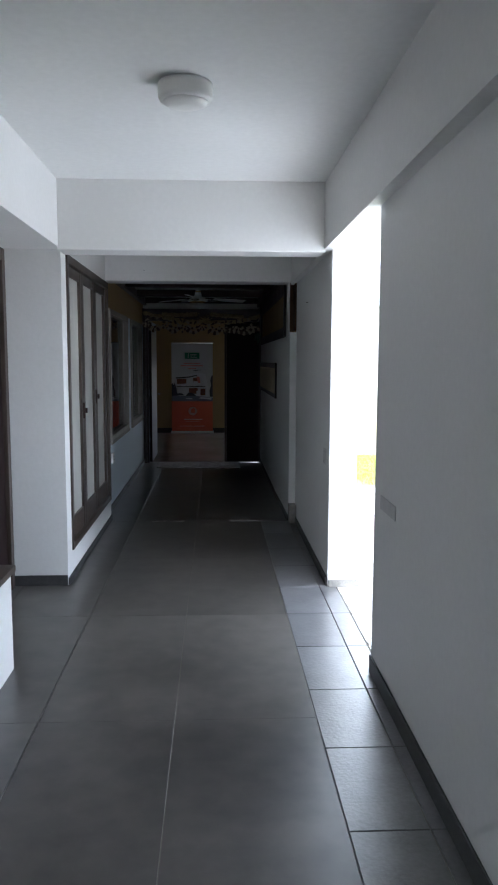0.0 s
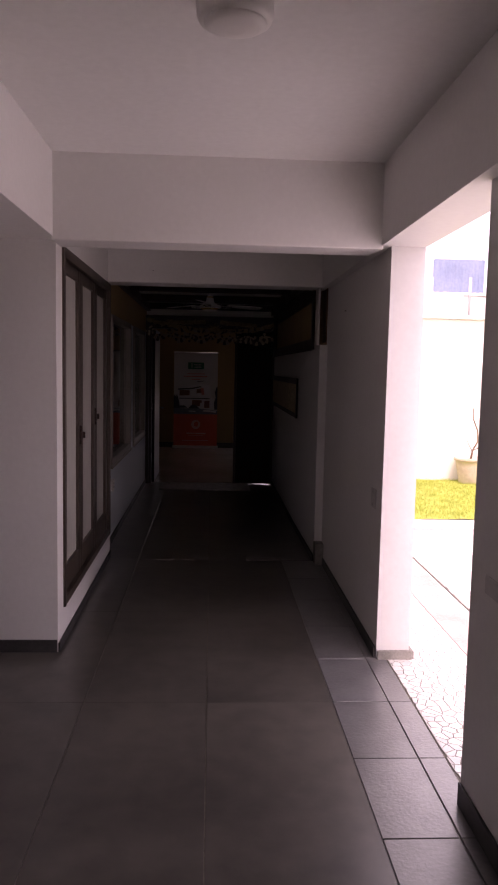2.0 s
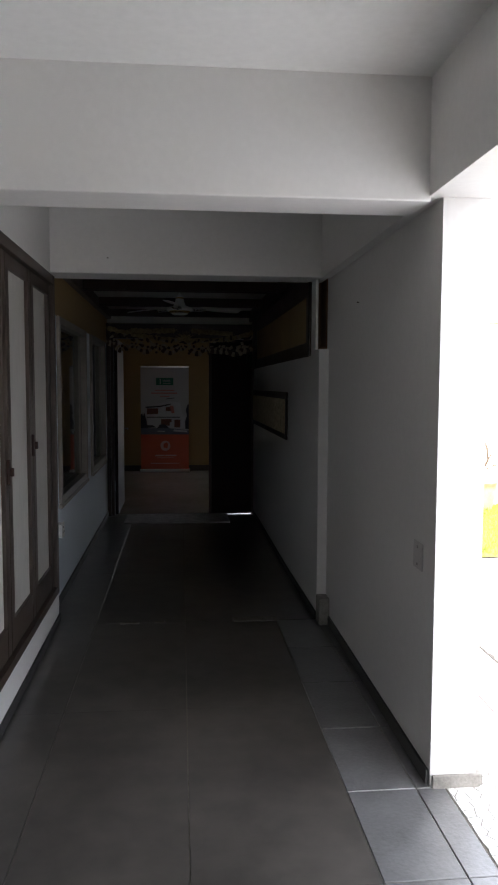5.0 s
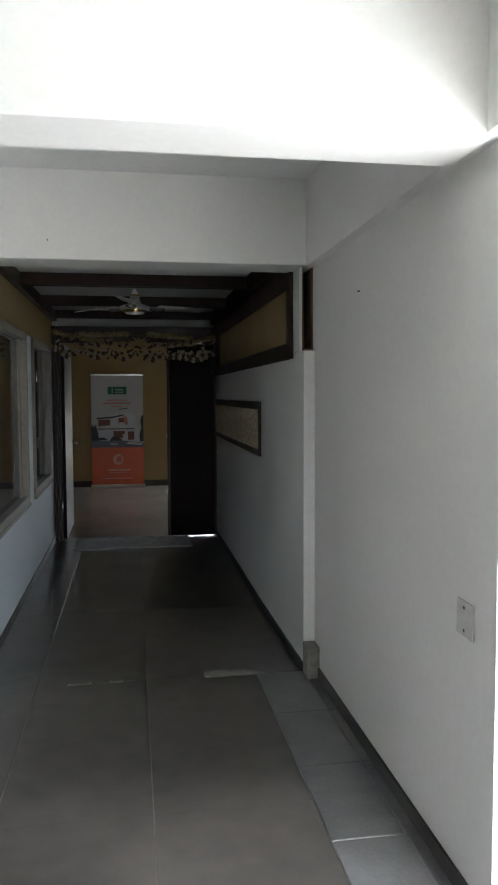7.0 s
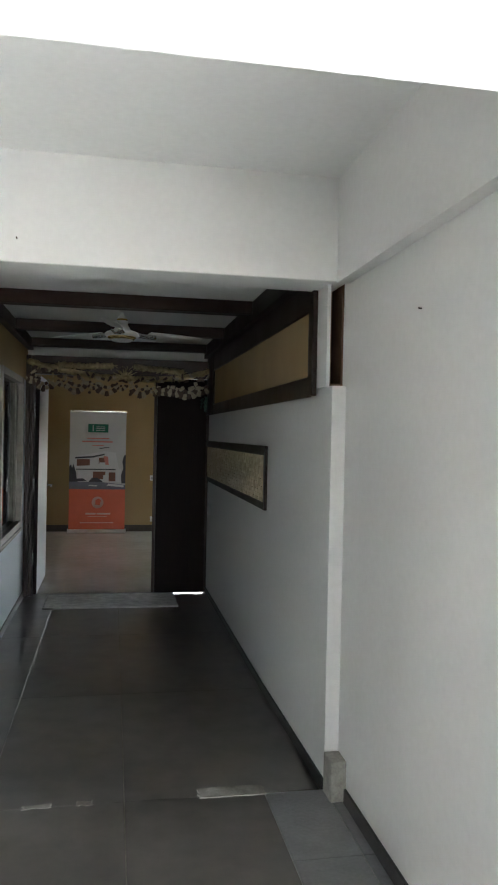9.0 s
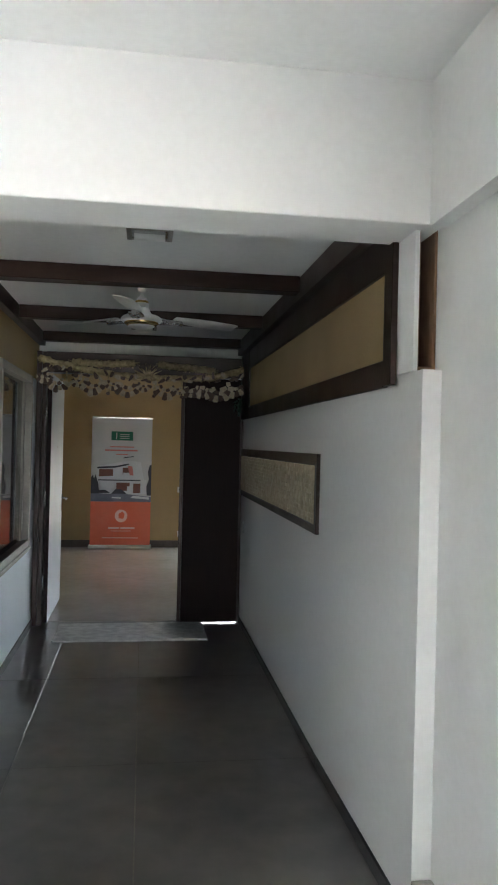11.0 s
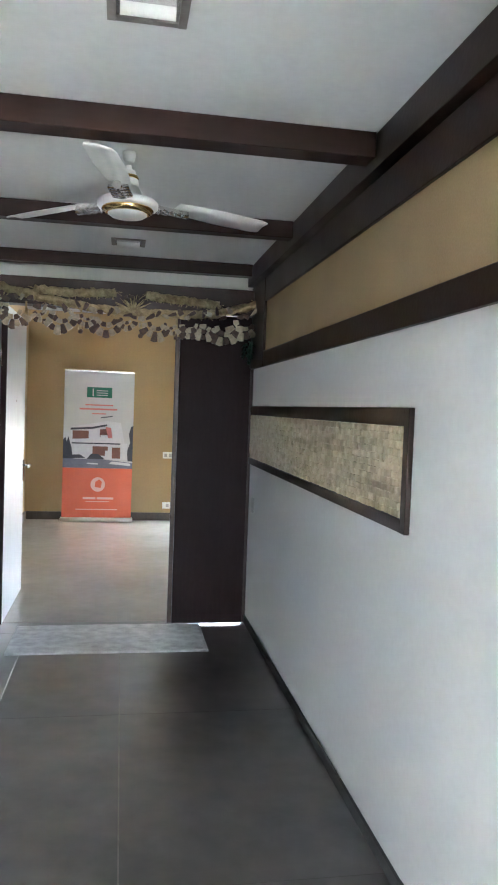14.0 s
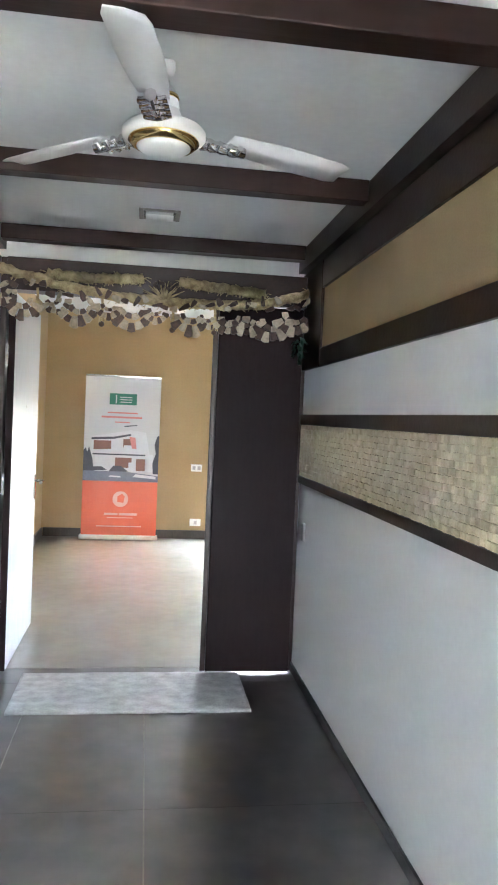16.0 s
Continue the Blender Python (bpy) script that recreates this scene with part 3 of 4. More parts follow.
# ---------------------------------------------------------------- garland over the door
gar = thing("door_garland", (-0.87, -0.06, 2.27), "dried straw and shell garland hanging over the door", "garland")


def swag(name, pts, r, n=26, mat=RAFFIA):
    """A rope of straw along a smooth line of (x, z) points."""
    xs, zs = [p[0] for p in pts], [p[1] for p in pts]
    line = []
    for i in range(n + 1):
        u = xs[0] + (xs[-1] - xs[0]) * i / n
        z = float(np.interp(u, xs, zs))
        line.append((u, -0.065 + random.uniform(-0.006, 0.006), z + random.uniform(-0.004, 0.004)))
    bm = tube(line, r, 9, rough=0.25)
    for i in range(n * 8):
        p = Vector(random.choice(line))
        q = p + Vector((random.uniform(-0.05, 0.05), random.uniform(-0.03, 0.01), random.uniform(-0.045, 0.03)))
        tube([p, (p + q) / 2 + Vector((0, -0.008, 0.004)), q], 0.0018, 3, bm)
    part(name, bm, mat, gar)


swag("rope", [(-1.45, 2.235), (-1.2, 2.222), (-0.95, 2.238)], 0.028)
swag("rope", [(-0.75, 2.235), (-0.5, 2.215), (-0.27, 2.198)], 0.027)
swag("rope", [(-1.72, 2.255), (-1.6, 2.22), (-1.35, 2.17), (-1.1, 2.135), (-0.8, 2.118), (-0.55, 2.118), (-0.3, 2.14), (-0.12, 2.185), (-0.02, 2.22)], 0.027, 46)
bm = bmesh.new()
for i in range(46):
    a = random.uniform(0.1, math.pi - 0.1)
    r = random.uniform(0.06, 0.13)
    tube([(-0.83, -0.075, 2.125), (-0.83 + r * 0.6 * math.cos(a), -0.10, 2.125 + r * 0.55 * math.sin(a)), (-0.83 + r * math.cos(a), -0.09, 2.125 + r * 0.9 * math.sin(a))], 0.006, 4, bm, taper=0.3)
part("flower", bm, RAFFIA, gar, "bundle of straw blades")
bm = bmesh.new()
for i in range(10):
    bmesh.ops.create_icosphere(bm, subdivisions=1, radius=random.uniform(0.008, 0.014), matrix=Matrix.Translation((-0.84 + random.uniform(-0.05, 0.05), -0.10, 2.205 + random.uniform(-0.02, 0.025))))
part("husk_cluster", bm, SHELLB, gar)


def shell_arc(x, z, r, a0, a1, n):
    """A fan of alternating pale shells and brown husks on a curve."""
    tilt = random.uniform(-0.25, 0.25)
    for i in range(n):
        u, v = a0 + (a1 - a0) * (i + 0.05) / n + tilt, a0 + (a1 - a0) * (i + 0.95) / n + tilt
        ri, ro = r * random.uniform(0.55, 0.68), r * random.uniform(0.92, 1.12)
        y = -0.078 + random.uniform(-0.025, 0.01)
        ring = [(x + q * math.cos(t), z + q * math.sin(t)) for q, t in ((ri, u), (ro, u), (ro * 1.04, (u + v) / 2), (ro, v), (ri, v), (ri * 0.97, (u + v) / 2))]
        husk = (i + (r < 0.07)) % 2
        part("husk" if husk else "shell", prism(bmesh.new(), ring, "y", y - 0.012, y + 0.006), SHELLB if husk else SHELLW, gar)


for x, z, r in ((-1.68, 2.16, 0.075), (-1.57, 2.12, 0.095), (-1.40, 2.125, 0.07), (-1.29, 2.105, 0.10), (-1.13, 2.11, 0.065), (-1.0, 2.10, 0.105), (-0.87, 2.10, 0.06), (-0.68, 2.09, 0.10), (-0.57, 2.085, 0.065), (-0.46, 2.09, 0.09), (-0.37, 2.085, 0.085), (-0.24, 2.09, 0.11), (-0.10, 2.13, 0.11)):
    z, r = z - 0.03, r * 1.12
    shell_arc(x, z, r, radians(190), radians(352), 7)
    shell_arc(x + random.uniform(-0.02, 0.02), z + 0.01, r * 0.6, radians(195), radians(345), 4)
for x, z in ((-1.16, 2.12), (-0.78, 2.11), (-0.55, 2.11), (-1.5, 2.15)):
    bm = tube([(x, -0.08, z), (x + 0.004, -0.085, z - 0.07), (x, -0.085, z - 0.12)], 0.007, 6)
    for i in range(9):
        tube([(x, -0.085, z - 0.03), (x + random.uniform(-0.018, 0.018), -0.085 + random.uniform(-0.015, 0.01), z - 0.135)], 0.003, 3, bm)
    part("tassel", bm, RAFFIA, gar)
    b2 = bmesh.new()
    bmesh.ops.create_icosphere(b2, subdivisions=2, radius=0.016, matrix=Matrix.Translation((x, -0.085, z - 0.142)))
    part("tassel_bead", b2, SHELLB, gar)

for i in range(34):
    x = -1.66 + 1.62 * i / 33 + random.uniform(-0.02, 0.02)
    z = 2.10 + 0.09 * (2 * abs(x + 0.75) / 1.9) ** 2 + random.uniform(-0.03, 0.03)
    a, w, h = random.uniform(0, 3.14), random.uniform(0.008, 0.016), random.uniform(0.022, 0.042)
    ring = [(x + math.cos(a) * u - math.sin(a) * v, z + math.sin(a) * u + math.cos(a) * v) for u, v in ((-w, -h * 0.6), (w, -h * 0.6), (w * 1.2, 0), (w * 0.5, h), (-w * 0.5, h), (-w * 1.2, 0))]
    dark = i % 3 != 0
    part("husk" if dark else "shell", prism(bmesh.new(), ring, "y", -0.112, -0.098), SHELLB if dark else SHELLW, gar)

gar.location += Vector((0, -0.09, -0.04))

sprig = thing("green_sprig", (-0.05, -0.09, 1.84), "dark green foil sprig tied in the door corner", "ornament")
bm = bmesh.new()
for i in range(60):
    a, b = random.uniform(0, 6.28), random.uniform(-1, 1)
    p = Vector((-0.055 + 0.03 * math.cos(a), -0.13 + 0.06 * math.sin(a), 1.87 + 0.06 * b))
    q = p + Vector((0.02 * math.cos(a), 0.02 * math.sin(a), -0.02))
    w = Vector((0.012 * math.sin(a), 0.012 * math.cos(a), 0.008))
    vs = [bm.verts.new(v) for v in (p, (p + q) / 2 + w, q, (p + q) / 2 - w)]
    bm.faces.new(vs)
tube([(-0.04, -0.12, 1.93), (-0.05, -0.12, 1.86), (-0.05, -0.12, 1.78)], 0.012, 6, bm)
part("leaves", bm, GREENT, sprig)

# ---------------------------------------------------------------- loose and small things in the corridor
mat = thing("door_mat", (-0.93, -0.36, 0), "worn pale grey woven door mat before the door", "door mat")
bm = bmesh.new()
nx, ny = 50, 22
grid = [[bm.verts.new((-1.517 + 1.19 * i / nx, -0.655 + 0.55 * j / ny, 0.012 + 0.004 * noise.noise((i * 0.3, j * 0.3, 0)))) for j in range(ny + 1)] for i in range(nx + 1)]
for i in range(nx):
    for j in range(ny):
        bm.faces.new((grid[i][j], grid[i + 1][j], grid[i + 1][j + 1], grid[i][j + 1])).smooth = True
ext = bmesh.ops.extrude_face_region(bm, geom=list(bm.faces))
for v in ext["geom"]:
    if isinstance(v, bmesh.types.BMVert):
        v.co.z = 0.0005
part("weave", bm, MATM, mat)


def chip(name, x0, x1, y0, y1, h, label):
    """A ragged thin patch of cement left on the floor."""
    t = thing(name, ((x0 + x1) / 2, (y0 + y1) / 2, 0), label, "cement patch")
    out = []
    for (ax, ay), (bx, by) in (((x0, y0), (x1, y0)), ((x1, y0), (x1, y1)), ((x1, y1), (x0, y1)), ((x0, y1), (x0, y0))):
        for i in range(6):
            u = i / 6
            out.append((ax + (bx - ax) * u + random.uniform(-0.006, 0.006), ay + (by - ay) * u + random.uniform(-0.006, 0.006)))
    part("slab", prism(bmesh.new(), out, "z", 0.0005, h), CEMENT, t)


chip("cement_patch", -0.54, -0.25, -4.16, -4.075, 0.005, "pale cement strip stuck to the floor tiles")
chip("cement_patch", -1.27, -1.16, -4.15, -4.12, 0.004, "small pale cement scrap on the floor tiles")
chip("cement_patch", -1.05, -0.99, -4.15, -4.115, 0.004, "small pale cement scrap on the floor tiles")
blk = solid("cement_block", boxes((0.008, 0.078, -4.275, -4.16, 0, 0.175), bevel=0.006), CEMENT, "small grey cement block at the wall corner", "block", kind="")

plate = thing("blank_switch_plate", (0.073, -6.03, 0.87), "grey painted blank switch plate on the wall", "switch plate")
part("cover", boxes((0.0695, 0.0765, -6.085, -5.975, 0.815, 0.925), bevel=0.003), PLATE, plate)
for z in (0.835, 0.905):
    part("screw", boxes((0.068, 0.0693, -6.035, -6.025, z - 0.005, z + 0.005)), CHROME, plate)
# a scraped patch of wall plaster, built as a thin plate
plate = thing("blank_switch_plate", (0.085, -7.75, 0.87), "scraped plaster patch beside the opening, built as a thin grey plate", "switch plate")
part("cover", boxes((0.079, 0.0845, -8.0, -7.72, 0.845, 0.91), bevel=0.003), PLATE, plate)

sock = thing("socket_box", (-1.71, -3.86, 0.6), "white surface-mounted power socket box on the wall", "socket")
part("box", boxes((XL + 0.0005, -1.685, -3.905, -3.815, 0.555, 0.645), bevel=0.005), WHITEP, sock)
part("face_plate", boxes((-1.6845, -1.676, -3.91, -3.81, 0.55, 0.65), bevel=0.004), WHITEP, sock)
for dy, dz in ((-0.018, -0.012), (0.018, -0.012), (0, 0.018)):
    part("socket_hole", boxes((-1.6758, -1.6745, -3.86 + dy - 0.006, -3.86 + dy + 0.006, 0.6 + dz - 0.006, 0.6 + dz + 0.006)), BAND, sock, "dark pin hole")
sock.location.z -= 0.03
bell = thing("bell_push", (0, -0.22, 0.84), "small pale bell push on the white wall", "switch")
part("plate", boxes((-0.012, -0.0005, -0.245, -0.195, 0.79, 0.89), bevel=0.003), PLATE, bell)

for x, y, z, way in ((0.077, -4.95, 2.0, "x"), (-1.33, B2, 2.34, "y")):
    nail = thing("wall_nail", (x, y, z), "small rusty nail stuck in the white plaster", "nail", "nails in the plaster")
    tip = (x - 0.012, y, z + 0.002) if way == "x" else (x, y - 0.02, z + 0.002)
    part("shank", tube([(x + 0.01 * (way == "x"), y, z), tip], 0.003, 6), SHUTW, nail)

# ---------------------------------------------------------------- the room: roll-up banner and plates
BX0, BX1, BY = -1.588, -0.735, 4.33
ban = thing("rollup_banner", ((BX0 + BX1) / 2, BY, 0), "roll-up banner with a house picture above an orange field", "banner")
part("base", boxes((BX0 - 0.02, BX1 + 0.02, BY - 0.05, BY + 0.06, 0.006, 0.055), bevel=0.012), WHITEP, ban, "aluminium banner base")
part("top_rail", boxes((BX0, BX1, BY - 0.014, BY + 0.012, 1.87, 1.892), bevel=0.004), REFL, ban)
part("pole", tube([(-1.16, BY + 0.03, 0.05), (-1.16, BY + 0.03, 1.88)], 0.01, 8), REFL, ban)
sheet = part("upper_sheet", boxes((BX0, BX1, BY - 0.002, BY + 0.002, 0.676, 1.871)), BANW, ban, "white printed sheet")
low = part("lower_sheet", boxes((BX0, BX1, BY - 0.002, BY + 0.002, 0.05, 0.676)), BANO, ban, "orange printed sheet")


def printed(name, parent, mat, *polys):
    """Flat printed shapes in banner coordinates: 0 to 1 across, metres up."""
    for poly in polys:
        outline = [(BX0 + (BX1 - BX0) * u, 1.065 * v - 0.061) for u, v in poly]
        part(name, prism(bmesh.new(), outline, "y", BY - 0.0032 - LAYER[0] * 0.0006, BY - 0.0021), mat, parent)
    LAYER[0] += 1


LAYER = [0]


def rect(u0, u1, v0, v1):
    return [(u0, v0), (u1, v0), (u1, v1), (u0, v1)]


printed("green_logo", sheet, BANG, rect(0.32, 0.68, 1.52, 1.64))
printed("logo_bar", sheet, BANW, rect(0.40, 0.415, 1.535, 1.625), *[rect(0.46, 0.62, 1.545 + 0.026 * i, 1.553 + 0.026 * i) for i in range(3)])
printed("text_bar", sheet, BANR, rect(0.30, 0.70, 1.425, 1.44), rect(0.22, 0.76, 1.375, 1.395), rect(0.40, 0.60, 1.325, 1.338))
printed("road", sheet, BANS, [(0.0, 0.693), (1.0, 0.693), (1.0, 0.76), (0.55, 0.80), (0.0, 0.83)])
printed("tree_shape", sheet, BAND, [(0, 0.80), (0.14, 0.80), (0.12, 0.93), (0.09, 1.01), (0.07, 1.06), (0.05, 1.0), (0.03, 1.05), (0, 1.02)], [(0.93, 0.78), (1.0, 0.78), (1.0, 1.2), (0.97, 1.19), (0.94, 1.1), (0.96, 1.0), (0.92, 0.9)])
printed("house_body", sheet, BANH, rect(0.15, 0.92, 0.80, 0.99), [(0.10, 0.985), (0.88, 0.985), (0.82, 1.23), (0.62, 1.25), (0.10, 1.17)])
printed("house_opening", sheet, BANB, [(0.13, 1.03), (0.36, 1.04), (0.36, 1.13), (0.13, 1.13)], rect(0.42, 0.64, 0.84, 0.95), rect(0.70, 0.82, 0.81, 0.94), [(0.52, 1.06), (0.68, 1.06), (0.68, 1.16), (0.52, 1.15)])
printed("house_shadow", sheet, BAND, [(0.10, 1.135), (0.40, 1.15), (0.62, 1.19), (0.62, 1.21), (0.40, 1.175), (0.10, 1.16)], rect(0.12, 0.82, 0.975, 0.99), [(0.52, 1.28), (0.70, 1.30), (0.70, 1.31), (0.54, 1.295)], [(0.02, 0.80), (0.10, 0.845), (0.24, 0.85), (0.32, 0.81)], [(0.34, 0.80), (0.40, 0.86), (0.5, 0.86), (0.6, 0.80)])
printed("white_front", sheet, BANH, rect(0.38, 0.50, 1.03, 1.14), rect(0.53, 0.66, 1.03, 1.085), rect(0.60, 0.68, 0.80, 0.90), [(0.66, 0.745), (0.97, 0.725), (0.97, 0.755), (0.7, 0.775)], [(0.34, 0.74), (0.5, 0.735), (0.5, 0.75), (0.36, 0.755)])
printed("red_front", sheet, BANR, [(0.64, 1.05), (0.70, 1.05), (0.68, 1.17), (0.60, 1.18)])
emb = [(0.51 + 0.105 * math.cos(a), 0.50 + 0.085 * math.sin(a)) for a in [2 * math.pi * i / 24 for i in range(24)]]
printed("round_emblem", low, BANP, emb)
printed("emblem_gap", low, BANO, [(0.47, 0.47), (0.55, 0.46), (0.57, 0.53), (0.53, 0.56), (0.47, 0.53)])
printed("text_bar", low, BANP, *[rect(0.30 + 0.2 * i, 0.30 + 0.2 * i + 0.18 + 0.06 * i, 0.325, 0.348) for i in range(2)], rect(0.34, 0.68, 0.295, 0.301), rect(0.20, 0.80, 0.20, 0.209))


def wall_plate(x, z, sockets):
    p = thing("wall_socket", (x, 4.48, z), "small white socket plate on the ochre wall", "socket", "room wall plates")
    part("plate", boxes((x - 0.065, x + 0.065, 4.468, 4.4795, z - 0.042, z + 0.042), bevel=0.004), WHITEP, p)
    for s in sockets:
        part("insert", boxes((x + s - 0.018, x + s + 0.018, 4.4655, 4.4678, z - 0.022, z + 0.022), bevel=0.002), GREYP, p)


wall_plate(-0.28, 0.85, (-0.03, 0.03))
wall_plate(-0.27, 0.2, (0.0,))
rw = thing("window_3", (0.4, 4.55, 0.4), "bright room window with white frame bars", "window")
tagged(rw, kind="structure")
part("window_frame", boxes((0.001, 0.03, 4.51, 4.57, 0.401, 1.249), (0.77, 0.799, 4.51, 4.57, 0.401, 1.249), (0.03, 0.77, 4.51, 4.57, 0.401, 0.43), (0.03, 0.77, 4.51, 4.57, 1.22, 1.249), (0.39, 0.41, 4.515, 4.565, 0.43, 1.22), bevel=0.004), WHITEP, rw)

# ---------------------------------------------------------------- outside
solid("ground", boxes((-400, 400, -400, 400, -0.6, -0.14)), DIRT, "bare earth ground reaching the horizon", "ground")
solid("pavement_court", boxes((0.1355, 14, -16, -3.9, -0.14, -0.012)), CONC, "pale concrete court floor", "pavement")
solid("pavement_band", boxes((0.615, 0.885, -12, -3.92, -0.02, -0.006)), PINK, "pink stone band in the paving", "pavement")
mosaic = solid("pavement_mosaic", boxes((0.1355, 0.60, -12, -3.92, -0.02, -0.005)), JOINT, "crazy paving of broken white tiles with dark joints", "pavement")
mosaic2 = solid("pavement_mosaic_far", boxes((0.90, 1.12, -12, -3.92, -0.02, -0.005)), JOINT, "second strip of broken white tile paving", "pavement")
solid("kerb_step", boxes((0.27, 14, -3.9, -3.5, -0.1, 0.03), bevel=0.006), CONC, "low concrete step before the lawn kerb", "kerb")
solid("kerb_wall", boxes((0.27, 14, -3.55, -3.38, 0.03, 0.16), bevel=0.006), CONC, "weathered white kerb wall of the lawn", "kerb")
solid("kerb_cap", boxes((0.27, 14, -3.575, -3.36, 0.16, 0.2), bevel=0.008), EXTW, "white cap on the lawn kerb", "kerb")
bm = bmesh.new()
nx, ny = 60, 30
g = [[bm.verts.new((0.27 + 9.7 * i / nx, -3.36 + 2.75 * j / ny, 0.205 + 0.012 * noise.noise((i * 0.7, j * 0.7, 1)))) for j in range(ny + 1)] for i in range(nx + 1)]
for i in range(nx):
    for j in range(ny):
        bm.faces.new((g[i][j], g[i + 1][j], g[i + 1][j + 1], g[i][j + 1]))
lawn = solid("lawn", bm, GRASSM, "mown bright green lawn behind a kerb", "lawn")
rng = random.Random(4)
verts, faces = [], []
for i in range(26000):
    x, y = rng.uniform(0.9, 4.6), rng.uniform(-3.35, -0.87)
    a, h = rng.uniform(0, 6.28), rng.uniform(0.02, 0.045)
    dx, dy = 0.004 * math.cos(a), 0.004 * math.sin(a)
    k = len(verts)
    verts += [(x - dx, y - dy, 0.2), (x + dx, y + dy, 0.2), (x + rng.uniform(-0.02, 0.02), y + rng.uniform(-0.02, 0.02), 0.205 + h)]
    faces.append((k, k + 1, k + 2))
me = bpy.data.meshes.new("grass_blades")
me.from_pydata(verts, [], faces)
me.materials.append(GRASSM)
tagged(new("grass_blades", me), "short bright green grass blades on the lawn", "grass", kind="stuff")

# white annexe, low boundary wall, neighbouring buildings
annexe = thing("garden_annexe", (1.6, -0.5, 0.0), "white rendered annexe behind the lawn", "building")
part("wall", boxes((0.26, 2.72, -0.85, 2.0, -0.1, 2.26), bevel=0.01), EXTW, annexe)
part("plinth", boxes((0.27, 1.75, -0.862, -0.852, 0.2, 0.95)), CREAMW, annexe, "cream tinted lower render")
part("roof_slab", boxes((0.26, 2.8, -0.94, 2.05, 2.26, 2.31), bevel=0.008), CONC, annexe)
part("rail_post", tube([(2.42, -0.75, 2.31), (2.42, -0.75, 2.8)], 0.02, 8), GREYP, annexe)
part("roof_box", boxes((1.6, 2.35, -0.7, 0.6, 2.31, 2.6), bevel=0.01), EXTW, annexe)
bw = thing("boundary_wall", (6, -0.7, 0), "low white boundary wall with a ledge", "wall")
part("wall", boxes((2.721, 14, -0.8, -0.62, -0.1, 0.74), bevel=0.008), EXTW, bw)
part("coping", boxes((2.721, 14, -0.86, -0.6, 0.74, 0.92), bevel=0.01), EXTW, bw)

tank = thing("blue_roof_sheet", (3.6, 3.4, -0.14), "faded blue corrugated sheet above a white rooftop", "roof sheet")
wave = [(3.05 + 0.03 * i, 3.0 + 0.012 * math.sin(i * 1.6)) for i in range(32)]
bm = prism(bmesh.new(), wave + [(x, y + 0.012) for x, y in reversed(wave)], "z", 3.02, 3.6)
part("sheet", bm, BLUE, tank)
for x in (3.15, 3.9):
    part("post", tube([(x, 3.06, 2.5), (x, 3.06, 3.5)], 0.03, 8), GREYP, tank)
part("support_block", boxes((2.9, 4.1, 2.9, 4.4, -0.14, 2.95), bevel=0.02), EXTW, tank, "white rendered block")
part("roof_edge", boxes((2.85, 4.6, 2.85, 4.45, 2.95, 3.0), bevel=0.01), CONC, tank)


def far_building(x, y, w, d, h, cols, rows, label):
    b = thing("apartment_building", (x, y, -0.14), label, "building", "far buildings")
    part("wall", boxes((x, x + w, y, y + d, -0.14, h), bevel=0.02), EXTW, b)
    part("parapet", boxes((x - 0.1, x + w + 0.1, y - 0.1, y + d, h, h + 0.35)), EXTW, b)
    for i in range(cols):
        for j in range(rows):
            wx, wz = x + w * (i + 0.28) / cols, 0.45 + 1.35 * j
            win = part("window", boxes((wx, wx + 0.5, y - 0.06, y - 0.005, wz, wz + 0.55), bevel=0.01), GREYP, b)
            part("pane", boxes((wx + 0.06, wx + 0.235, y - 0.075, y - 0.061, wz + 0.06, wz + 0.49)), DARKW, win)
            part("pane", boxes((wx + 0.265, wx + 0.44, y - 0.075, y - 0.061, wz + 0.06, wz + 0.49)), DARKW, win)
    return b


far_building(11.75, 20.0, 9.0, 8, 2.95, 9, 2, "far white apartment house with dark windows")
lat = thing("lattice_tower", (24.8, 40.0, -0.14), "grey block tower with an open lattice screen", "building")
part("core", boxes((21.15, 27.5, 40.3, 40.9, -0.14, 10.7)), EXTW, lat)
for j in range(19):
    part("slat", boxes((21.04, 27.64, 40.0, 40.12, 3.72 + 0.37 * j, 3.87 + 0.37 * j)), LATT, lat)
for i in range(13):
    part("upright", boxes((21.04 + 0.54 * i, 21.18 + 0.54 * i, 39.95, 39.999, 3.6, 10.8)), LATT, lat)

lat.location.x += 0.8

pot = thing("garden_pot", (2.15, -1.2, 0.27), "weathered terracotta pot with a bare plant", "plant pot")
part("pot", lathe([(0.13, 0.27), (0.14, 0.28), (0.175, 0.5), (0.188, 0.58), (0.21, 0.585), (0.212, 0.625), (0.195, 0.628), (0.18, 0.60)], 30, at=(2.15, -1.2, 0)), POTM, pot)
part("soil", lathe([(0.178, 0.585), (0.1, 0.60), (0.02, 0.605)], 20, at=(2.15, -1.2, 0)), DIRT, pot)


def branchy(origin, stem, tips, r):
    bm = tube([origin, *stem], r, 7, taper=0.5)
    for a, b, c in tips:
        tube([a, b, c], r * 0.5, 6, bm, taper=0.4)
    return bm


